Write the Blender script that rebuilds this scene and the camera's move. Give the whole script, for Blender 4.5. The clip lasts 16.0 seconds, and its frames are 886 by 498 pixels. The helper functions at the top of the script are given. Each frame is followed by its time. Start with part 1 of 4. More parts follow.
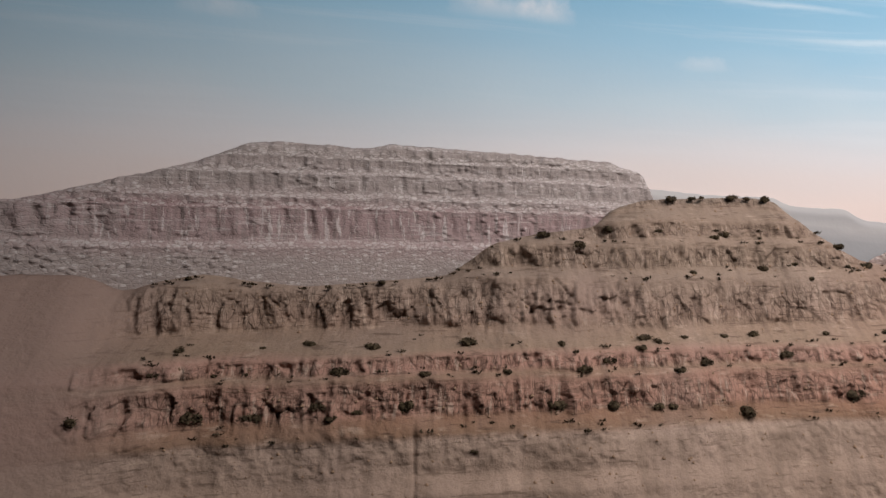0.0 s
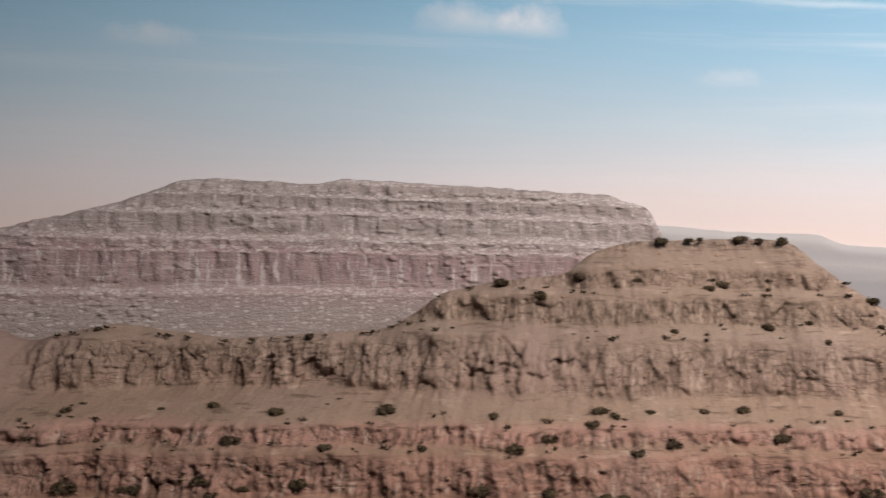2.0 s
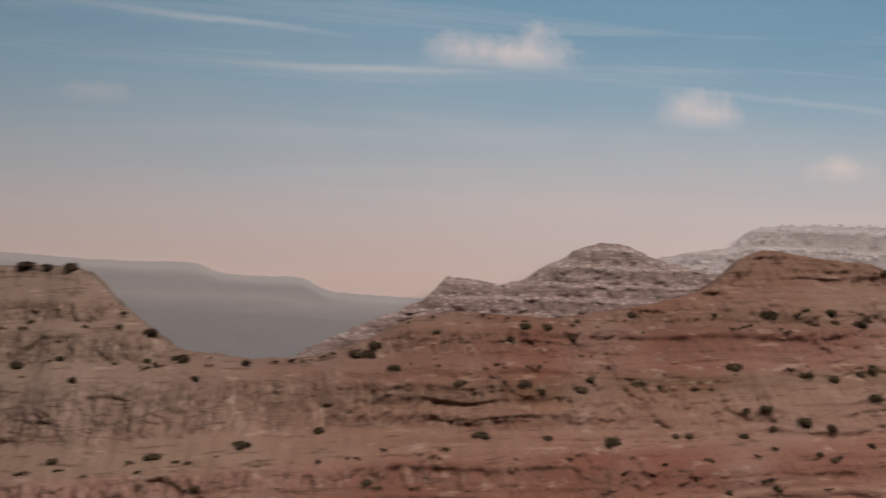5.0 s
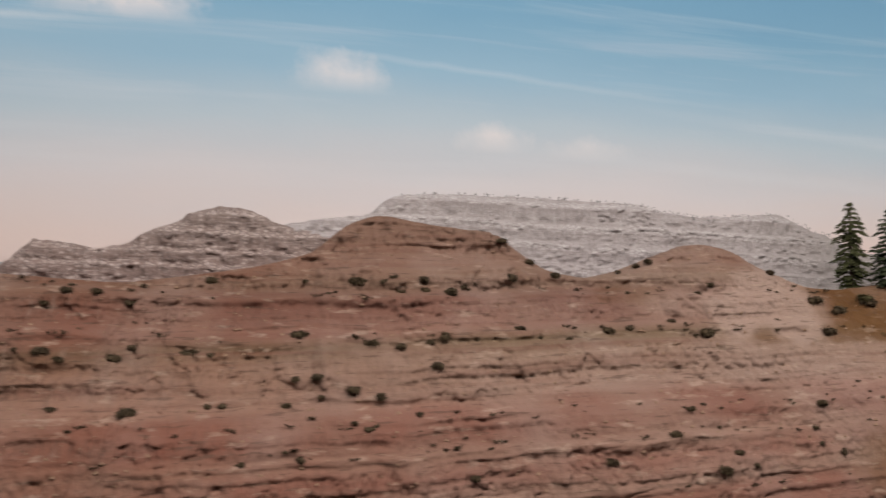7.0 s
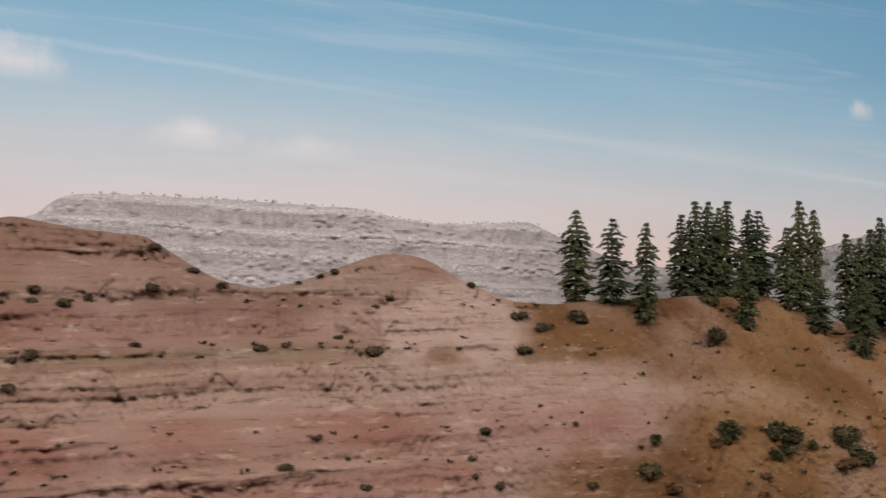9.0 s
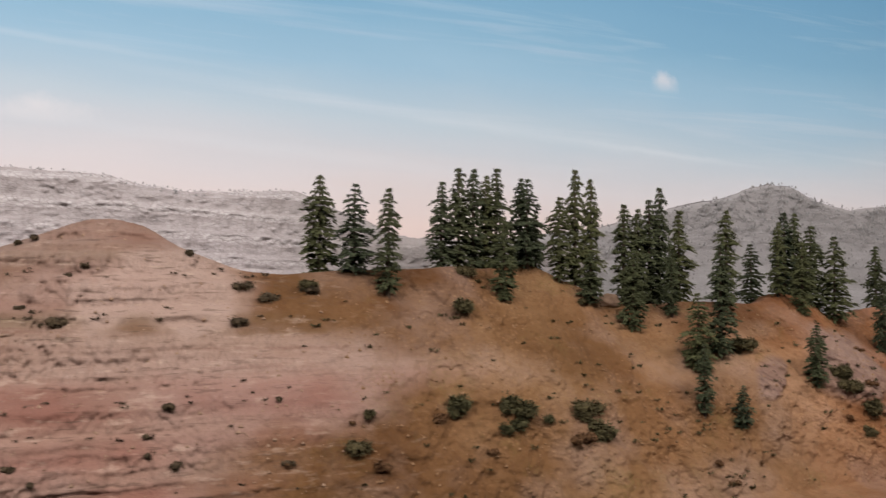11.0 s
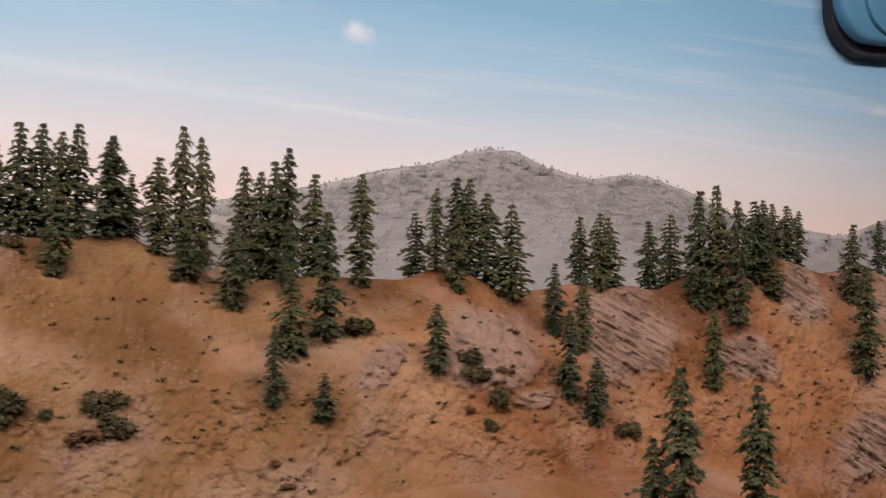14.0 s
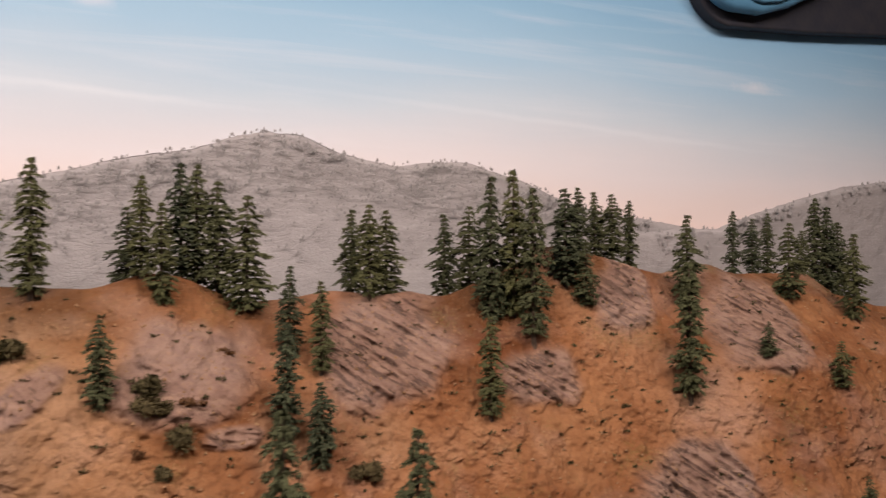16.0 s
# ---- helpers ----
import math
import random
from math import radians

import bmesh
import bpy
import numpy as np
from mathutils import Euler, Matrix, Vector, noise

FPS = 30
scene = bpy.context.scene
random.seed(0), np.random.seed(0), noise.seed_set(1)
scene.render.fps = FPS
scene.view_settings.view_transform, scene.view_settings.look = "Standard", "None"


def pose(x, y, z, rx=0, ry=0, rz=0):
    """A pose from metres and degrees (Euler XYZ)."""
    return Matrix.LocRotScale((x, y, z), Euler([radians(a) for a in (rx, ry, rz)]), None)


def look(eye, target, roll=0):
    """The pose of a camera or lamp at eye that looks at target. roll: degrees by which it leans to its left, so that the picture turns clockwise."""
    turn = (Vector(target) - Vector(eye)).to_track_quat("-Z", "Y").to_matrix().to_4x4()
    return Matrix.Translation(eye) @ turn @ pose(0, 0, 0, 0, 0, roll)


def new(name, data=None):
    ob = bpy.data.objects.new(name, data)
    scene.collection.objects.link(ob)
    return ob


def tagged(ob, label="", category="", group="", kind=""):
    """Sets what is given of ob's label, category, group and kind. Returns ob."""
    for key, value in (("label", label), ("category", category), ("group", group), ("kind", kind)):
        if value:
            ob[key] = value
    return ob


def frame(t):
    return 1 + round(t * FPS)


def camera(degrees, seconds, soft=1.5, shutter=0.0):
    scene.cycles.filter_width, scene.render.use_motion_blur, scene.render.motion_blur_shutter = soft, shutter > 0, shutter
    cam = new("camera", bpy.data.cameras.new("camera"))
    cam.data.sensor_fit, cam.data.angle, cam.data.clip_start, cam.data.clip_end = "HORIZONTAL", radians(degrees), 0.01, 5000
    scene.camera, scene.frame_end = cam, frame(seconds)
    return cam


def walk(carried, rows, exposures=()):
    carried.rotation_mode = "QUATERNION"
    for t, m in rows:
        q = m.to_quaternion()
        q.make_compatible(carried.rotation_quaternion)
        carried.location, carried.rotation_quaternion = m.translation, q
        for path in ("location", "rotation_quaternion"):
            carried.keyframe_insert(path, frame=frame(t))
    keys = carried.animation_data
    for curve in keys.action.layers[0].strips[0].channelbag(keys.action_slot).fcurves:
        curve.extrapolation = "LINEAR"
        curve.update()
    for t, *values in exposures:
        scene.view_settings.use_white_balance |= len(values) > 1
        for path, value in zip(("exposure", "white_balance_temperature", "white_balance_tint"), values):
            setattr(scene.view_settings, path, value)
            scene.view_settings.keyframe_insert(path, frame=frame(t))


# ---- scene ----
cam = camera(54.0, 16.0, soft=1.3, shutter=0.5)
PATH = [
    (0, (-0.042, -0.068, 1.404), (0.007, 1.931, 1.406), -0.3),
    (0.5, (0.014, -0.02, 1.424), (-0.043, 1.979, 1.419), 0.1),
    (1, (0.08, 0.032, 1.448), (-0.135, 2.021, 1.459), 0.6),
    (1.5, (0.134, 0.07, 1.459), (-0.152, 2.049, 1.466), 0.3),
    (2, (0.235, 0.096, 1.452), (-0.089, 2.07, 1.479), 0.2),
    (2.5, (0.351, 0.087, 1.458), (-0.005, 2.055, 1.486), 0.5),
    (3, (0.462, 0.076, 1.454), (0.104, 2.044, 1.487), 1.0),
    (3.5, (0.552, 0.086, 1.441), (0.211, 2.057, 1.468), 1.4),
    (4, (0.635, 0.131, 1.433), (0.375, 2.113, 1.475), 1.5),
    (4.5, (0.72, 0.207, 1.433), (0.698, 2.205, 1.523), 0.8),
    (5, (0.812, 0.242, 1.433), (0.967, 2.232, 1.56), -0.5),
    (7.3, (1.282, 0.26, 1.404), (1.699, 2.214, 1.495), 0.3),
    (7.5, (1.334, 0.285, 1.408), (1.761, 2.236, 1.5), 0.6),
    (8, (1.41, 0.303, 1.411), (1.864, 2.248, 1.517), 0.6),
    (8.5, (1.484, 0.294, 1.418), (1.956, 2.234, 1.524), 0.5),
    (9, (1.615, 0.282, 1.414), (2.086, 2.223, 1.521), 0.5),
    (9.2, (1.644, 0.296, 1.409), (2.143, 2.23, 1.526), 0.5),
    (11.3, (1.947, 0.278, 1.389), (2.563, 2.179, 1.463), 0.5),
    (11.5, (1.981, 0.286, 1.391), (2.612, 2.183, 1.457), 0.6),
    (12, (2.1, 0.331, 1.389), (2.766, 2.216, 1.441), 0.5),
    (12.5, (2.199, 0.332, 1.393), (2.875, 2.213, 1.442), 0.3),
    (13, (2.305, 0.294, 1.394), (2.98, 2.176, 1.436), 0.4),
    (13.5, (2.392, 0.275, 1.393), (3.045, 2.165, 1.431), 0.5),
    (14, (2.466, 0.271, 1.385), (3.096, 2.169, 1.423), 0.5),
    (14.5, (2.556, 0.292, 1.38), (3.178, 2.193, 1.413), 0.3),
    (15, (2.674, 0.34, 1.381), (3.305, 2.238, 1.417), -0.0),
    (15.5, (2.775, 0.374, 1.383), (3.411, 2.27, 1.421), -0.1),
    (16, (2.851, 0.39, 1.386), (3.514, 2.276, 1.43), -0.3),
]
walk(cam, [(t, look(eye, target, roll)) for t, eye, target, roll in PATH],
     exposures=((0, .08, 6650, 11), (.5, .2, 6700, 11), (1.5, .25, 6750, 12), (2.5, .28, 7000, 15), (3.5, -.04, 7000, 14), (4.0, -.17, 7050, 15), (4.5, -.68, 7150, 17), (5, -.74, 7200, 18), (5.6, -.66, 7150, 16), (7.3, -.43, 6900, 13), (9, -.37, 6800, 13), (11.5, -.1, 6750, 15), (13.5, .0, 7150, 21), (15, .04, 7350, 23), (16, .18, 7650, 25)))

# ---- world, lights ----
world = bpy.data.worlds.new("room_air")
world.use_nodes = True
world.node_tree.nodes["Background"].inputs["Color"].default_value = (0.80, 0.86, 1.0, 1)
world.node_tree.nodes["Background"].inputs["Strength"].default_value = 0.25
scene.world = world


def strip_lamp(x, y, z, length, watts, tilt, colour, swing=0):
    """A fluorescent strip over the aisle, tilted towards the scenery."""
    data = bpy.data.lights.new("strip_lamp", "AREA")
    data.shape, data.size, data.size_y, data.energy, data.color = "RECTANGLE", length, 0.22, watts, colour
    lamp = new("strip_lamp", data)
    lamp.matrix_world = pose(x, y, z, tilt, swing, 4)
    return lamp


strip_lamp(0.80, 0.20, 2.45, 1.0, 25, 30, (1.0, 0.97, 0.96), -20)
strip_lamp(2.05, 0.33, 2.45, 1.5, 25, 30, (1.0, 0.97, 0.96))
strip_lamp(3.60, 0.48, 2.45, 1.5, 27, 30, (1.0, 0.96, 0.94))

# ---- shapes of the scenery ----


def curve(xs, ys):
    """A smooth line through a few stations along the layout."""
    xs, ys = np.array(xs, float), np.array(ys, float)

    def at(x):
        x = np.asarray(x, float)
        return 0.5 * np.interp(x, xs, ys) + 0.25 * (np.interp(x - 0.012, xs, ys) + np.interp(x + 0.012, xs, ys))
    return at


def _lattice(i, j, seed):
    n = (i * 374761393 + j * 668265263 + seed * 1442695041) & 0x7FFFFFFF
    n = ((n ^ (n >> 13)) * 1274126177) & 0x7FFFFFFF
    return ((n ^ (n >> 16)) & 0xFFFF) / 65535.0


def vnoise(x, y, seed=0):
    """Smooth random values from 0 to 1."""
    x, y = np.broadcast_arrays(np.asarray(x, float), np.asarray(y, float))
    i, j = np.floor(x).astype(np.int64), np.floor(y).astype(np.int64)
    u, v = x - i, y - j
    u, v = u * u * (3 - 2 * u), v * v * (3 - 2 * v)
    a, b = _lattice(i, j, seed), _lattice(i + 1, j, seed)
    c, d = _lattice(i, j + 1, seed), _lattice(i + 1, j + 1, seed)
    return (a * (1 - u) + b * u) * (1 - v) + (c * (1 - u) + d * u) * v


def fbm(x, y, seed=0, octaves=4):
    total, weight, size = 0.0, 0.5, 1.0
    for k in range(octaves):
        total = total + weight * vnoise(x * size, y * size, seed + 17 * k)
        weight, size = weight * 0.5, size * 2.03
    return total / (1 - 0.5 ** octaves)


def cells(x, y, seed=0):
    """Distance to the nearest of random points, and that point's own random value."""
    x, y = np.broadcast_arrays(np.asarray(x, float), np.asarray(y, float))
    i, j = np.floor(x).astype(np.int64), np.floor(y).astype(np.int64)
    best, second, own = np.full(x.shape, 9.0), np.full(x.shape, 9.0), np.zeros(x.shape)
    for di in (-1, 0, 1):
        for dj in (-1, 0, 1):
            px = i + di + _lattice(i + di, j + dj, seed)
            py = j + dj + _lattice(i + di, j + dj, seed + 5)
            d = np.hypot(px - x, py - y)
            near = d < best
            second = np.where(near, best, np.minimum(second, d))
            own = np.where(near, _lattice(i + di, j + dj, seed + 9), own)
            best = np.where(near, d, best)
    return best, second, own


def ease(a, b, x):
    u = np.clip((np.asarray(x, float) - a) / (b - a), 0, 1)
    return u * u * (3 - 2 * u)


# the curved backdrop wall, the crest of the scenery and the line of its foot, seen in plan
_wall = curve([-1.6, -1.0, -.24, -.08, .32, .65, .95, 1.57, 2.08, 2.8, 3.05, 3.34, 4.0, 5.2],
               [.40, .80, 1.185, 1.235, 1.385, 1.455, 1.495, 1.575, 1.635, 1.71, 1.732, 1.745, 1.83, 1.97])


def wall_y(x):
    return sum(_wall(np.asarray(x) + d) for d in (-.2, -.14, -.08, -.03, .03, .08, .14, .2)) / 8


crest_y = curve([-1.6, -1, -.3, -.1, .3, .45, .6, .75, .95, 1.35, 1.74, 1.92, 2.17, 2.4, 2.65, 2.9, 3.17, 3.34, 3.6, 3.9, 5.2],
                [.34, .74, 1.08, 1.12, 1.20, 1.225, 1.19, 1.22, 1.28, 1.39, 1.41, 1.39, 1.4, 1.47, 1.45, 1.48, 1.49, 1.49, 1.49, 1.58, 1.8])
crest_z = curve([-1.6, -.7, -.46, -.42, -.378, -.33, -.278, -.198, -.09, -.008, .024, .056, .13, .214, .24, .293, .43, .49, .515, .56,
                 .60, .67, .74, .80, .85, .91, 1.04, 1.2, 1.265, 1.31, 1.355, 1.44, 1.51, 1.56, 1.60, 1.654, 1.70, 1.80, 1.835],
                [1.37, 1.38, 1.374, 1.352, 1.365, 1.374, 1.363, 1.354, 1.362, 1.367, 1.386, 1.412, 1.427, 1.436, 1.462, 1.477, 1.481, 1.477, 1.450, 1.415,
                 1.386, 1.374, 1.374, 1.392, 1.416, 1.425, 1.413, 1.434, 1.452, 1.49, 1.506, 1.490, 1.485, 1.452, 1.43, 1.420, 1.43, 1.467, 1.469])
crest_z_east = curve([1.83, 1.87, 1.91, 1.99, 2.05, 2.115, 2.24, 2.27, 2.34, 2.42, 2.48, 2.54, 2.6, 2.68, 2.8, 2.86, 2.90, 2.974, 3.03, 3.09, 3.16, 3.19, 3.24,
                      3.31, 3.40, 3.43, 3.48, 3.54, 3.60, 3.68, 3.75, 3.85, 3.94, 4.02, 4.15, 5.2],
                     [1.469, 1.462, 1.436, 1.406, 1.402, 1.409, 1.413, 1.417, 1.414, 1.424, 1.398, 1.370, 1.362, 1.367, 1.363, 1.381, 1.378, 1.343, 1.347, 1.357, 1.350, 1.355, 1.346,
                      1.368, 1.412, 1.419, 1.404, 1.389, 1.374, 1.391, 1.374, 1.374, 1.376, 1.338, 1.31, 1.30])
foot_y = curve([-1.6, -.8, -.3, -.1, .17, .44, .63, .79, 1.2, 1.7, 2.1, 2.34, 2.66, 2.83, 2.93, 3.24, 3.52, 3.69, 4.2, 5.2],
               [.22, .68, .965, .985, 1.022, 1.075, 1.09, 1.12, 1.155, 1.205, 1.275, 1.295, 1.335, 1.345, 1.36, 1.40, 1.385, 1.365, 1.47, 1.7])


def crest(x):
    return np.where(np.asarray(x) < 1.832, crest_z(x), crest_z_east(x))


# bare rock slabs in the wooded slope: x, z, half width, half height, dip in degrees, coarseness
SLABS = [(3.155, 1.286, .085, .072, -35, 1.0), (3.50, 1.345, .044, .060, -42, .8), (3.34, 1.25, .055, .036, -28, .9),
         (2.90, 1.280, .066, .050, -18, .25), (2.742, 1.256, .018, .030, -62, .6), (3.717, 1.312, .085, .060, -38, .9),
         (3.513, 1.117, .066, .052, -42, 1.2), (2.945, 1.209, .034, .013, -10, .8)]
LEDGES = (1.05, 1.118, 1.183, 1.245, 1.272, 1.362, 1.41, 1.442, 1.52, 1.60)


def slab_mask(x, z):
    best = np.zeros(np.broadcast(x, z).shape)
    grain, heft = np.zeros(best.shape), np.zeros(best.shape)
    for cx, cz, w, h, dip, coarse in SLABS:
        wob = 1.1 * (fbm(x * 13 + cx * 50, z * 13, 61) - 0.5)
        c, s = math.cos(radians(dip)), math.sin(radians(dip))
        u, v = (x - cx) * c * .6 + (z - cz) * s * .6 + (x - cx) * .4, (z - cz)
        d = (np.abs(u / w) ** 2.6 + np.abs(v / h) ** 2.6) ** .38 + wob
        m = 1 - ease(0.68, 1.12, d)
        across, along = -(x - cx) * s + (z - cz) * c, (x - cx) * c + (z - cz) * s
        lines = fbm(along * 26, across * 190 + 3 * fbm(along * 14, across * 14, 3), 71, 3)
        grain = np.where(m > best, coarse * (lines - 0.5), grain)
        heft = np.where(m > best, min(1, coarse) * m, heft)
        best = np.maximum(best, m)
    return best, grain, heft


def bedding(x, z):
    """How far the beds of rock rise and fall along the layout."""
    return 0.014 * (fbm(x * 3.1, 0.5, 5) - 0.5) + 0.007 * (fbm(x * 12, z * 5, 15) - .5) + 0.005 * (vnoise(x * 22, z * 9, 6) - 0.5) + 0.014 * ease(.8, 1.2, x)


def plain_depth(x, z):
    """The scenery's face without its ledges: y for a place along the layout and a height."""
    top, foot = crest(x), foot_y(x)
    up = foot + (crest_y(x) - foot) * np.clip((z - 1.26) / np.maximum(top - 1.26, 0.05), 0, 1.05)
    down = foot - (1.26 - z) * (0.42 + 0.15 * ease(1.8, 2.4, x))
    # a low bench runs out before the wooded slope
    bench = np.clip(1.128 - z, 0, .05) * 6.0 * ease(2.55, 2.8, x) * (1 - ease(3.12, 3.3, x))
    return np.where(z > 1.26, up, down - bench)


def stairs(z, sharp):
    """Heights drawn together so that the slope becomes cliffs with ledges between them; and how far a place is part of a cliff."""
    z = np.asarray(z, float)
    k = np.clip(np.searchsorted(LEDGES, z) - 1, 0, len(LEDGES) - 2)
    lo, hi = np.array(LEDGES)[k], np.array(LEDGES)[k + 1]
    f = np.clip((z - lo) / (hi - lo), 0, 1)
    g = 0.80 * ease(0, 0.34, f) + 0.20 * f
    return z + sharp * (lo + (hi - lo) * g - z), ease(0.25, 0.45, f) * (1 - ease(0.72, 1.0, f))


def depth(x, z, fine=True):
    """The face of the scenery with its ledges, gullies and broken rock."""
    x, z = np.broadcast_arrays(np.asarray(x, float), np.asarray(z, float))
    west = 1 - ease(1.75, 2.15, x)
    knoll = ease(1.385, 1.43, z) * ease(1.2, 1.28, x) * (1 - ease(1.58, 1.64, x))
    bold = (1 - .32 * ease(.12, .34, x)) * (1 - 0.30 * ease(.75, 1.1, x) * (1 - .6 * knoll))
    smoke = ease(-.37, -.46, x)
    wave = bedding(x, z)
    zw, cliff = stairs(z + wave, (0.35 + 0.6 * ease(.35, .65, fbm(x * 5, z * 9, 7))) * west * bold * (1 - smoke))
    y = plain_depth(x, zw)
    low = (1 - ease(1.168, 1.186, z + wave)) * (1 - ease(.7, 1.0, x))
    y = y + 0.035 * (fbm(x * 4, z * 3, 12) - 0.5) * (0.4 + 0.6 * ease(1.9, 2.3, x))
    if not fine:
        return y
    keep = west * (1 - smoke)
    hold = 1 - low
    rough = (0.22 + 0.78 * cliff) * hold
    hard = ease(.38, .60, fbm(x * 7, z * 16, 36))
    # fluted cliffs, broken into upright blocks with open joints
    flutes = fbm(x * 40 + 1.8 * fbm(x * 8, z * 14, 2), z * 6.5, 21, 4) - .5
    ribs = np.abs(fbm(x * 98 + 2.6 * fbm(x * 13, z * 24, 3), z * 15, 23, 3) - .5) * -2 + .25
    wx, wz = x + .012 * (fbm(x * 26, z * 26, 8) - .5), z + .010 * (fbm(x * 22, z * 30, 9) - .5)
    n1, n2, big = cells(wx * 46, wz * 27, 33)
    m1, m2, small = cells(wx * 118, wz * 72, 37)
    gap = (1 - ease(.02, .17, n2 - n1)) * ease(.35, .6, fbm(x * 15, z * 20, 35))
    split = 1 - ease(.03, .22, m2 - m1)
    y = y + keep * bold * rough * (0.012 * flutes + 0.010 * ribs + (.6 + .6 * hard) * 0.011 * (big - .5) + .0045 * gap + .0050 * (small - .5) + .0012 * split)
    # buttresses and bays
    y = y + keep * bold * hold * 0.030 * (fbm(x * 13, z * 4, 38) - .5)
    # a few long bedding cracks
    line = np.abs(fbm(x * 3, (z + wave) * 34, 45, 2) - .5)
    y = y + keep * hold * 0.003 * (1 - ease(.003, .016, line)) * ease(.45, .7, fbm(x * 9, z * 18, 46))
    # thin beds in the pink sandstone
    beds = fbm(x * 2.4, (z + wave) * 95, 41, 3)
    y = y + west * ease(.7, 1.0, x) * 0.018 * (beds - 0.5)
    y = y + west * ease(.7, 1.0, x) * 0.03 * (fbm(x * 11, z * 12, 48) - .5)
    y = y + west * ease(.7, 1.0, x) * ease(.50, .62, fbm(x * 14, z * 34, 49)) * (.0055 * (small - .5) + .0025 * split)
    # gullies and clods on the earth slopes
    east = ease(1.85, 2.3, x) * (1 - .7 * ease(1.15, 1.125, z) * ease(2.5, 2.8, x) * (1 - ease(3.12, 3.35, x)))
    y = y + east * (0.05 * (fbm(x * 8 + z * 4, z * 3, 51) - 0.5) + 0.018 * (fbm(x * 26, z * 20, 52) - 0.5) + .009 * (fbm(x * 75, z * 75, 53) - .5) + .005 * (fbm(x * 165, z * 165, 54, 2) - .5))
    # the smooth pale dome, undercut along its foot
    foot_line = 1.343 + .012 * (fbm(x * 9, 1.5, 57) - .5) + .25 * (x - 1.885) ** 2
    y = y + .007 * np.exp(-((z - foot_line) / .006) ** 2) * ease(.3, .6, fbm(x * 30, z * 10, 59)) * ease(1.77, 1.81, x) * (1 - ease(1.96, 2.0, x))
    # an upright joint in the pale plaster below the lowest ledge
    y = y + .0045 * np.exp(-((x + .053 + .004 * (fbm(z * 30, 2.5, 58) - .5)) / .0028) ** 2) * (1 - ease(1.185, 1.2, z))
    m, grain, heft = slab_mask(x, z)
    y = y + m * (0.018 * grain - 0.007)
    y = y + (0.0024 + 0.003 * cliff * keep + .002 * east) * (fbm(x * 120, z * 120, 81, 3) - 0.5)
    return y


def sheet(name, x0, x1, step, rows, bottom, top, face, over=(), low_bias=1.0):
    """A relief: a grid from its bottom to its top line at the depth that face gives, with rows that lead over its crest to behind."""
    xs = np.arange(x0, x1 + step / 2, step)
    s = np.linspace(0, 1, rows) ** low_bias
    tops = top(xs)
    X = np.repeat(xs[None], rows, 0)
    Z = bottom + s[:, None] * (tops - bottom)[None]
    Y = face(X, Z)
    # the brow rolls back
    brow = np.clip(1 - (tops[None] - Z) / 0.014, 0, 1)
    Y = Y + 0.011 * brow ** 2
    for back, drop in over:
        y = np.minimum(Y[rows - 1] + back, wall_y(xs) - 0.004)
        X, Y = np.vstack([X, xs]), np.vstack([Y, y])
        Z = np.vstack([Z, tops - drop + 0.5 * back * (fbm(xs * 30, back * 60, 3) - 0.5)])
    r, c = X.shape
    co = np.stack([X, Y, Z], -1).reshape(-1, 3)
    base = np.arange(r - 1)[:, None] * c + np.arange(c - 1)[None]
    quads = np.stack([base, base + 1, base + c + 1, base + c], -1).reshape(-1, 4)
    mesh = bpy.data.meshes.new(name)
    mesh.vertices.add(len(co))
    mesh.vertices.foreach_set("co", co.ravel())
    mesh.loops.add(quads.size)
    mesh.loops.foreach_set("vertex_index", quads.ravel())
    mesh.polygons.add(len(quads))
    mesh.polygons.foreach_set("loop_start", np.arange(len(quads)) * 4)
    mesh.polygons.foreach_set("use_smooth", np.ones(len(quads), bool))
    mesh.update(calc_edges=True)
    return mesh, X.ravel(), Z.ravel()


def zone(mesh, name, values):
    """Writes where a kind of ground lies as a named layer of the mesh."""
    layer = mesh.attributes.new(name, "FLOAT", "POINT")
    layer.data.foreach_set("value", np.asarray(values, np.float32))

# ---- materials ----


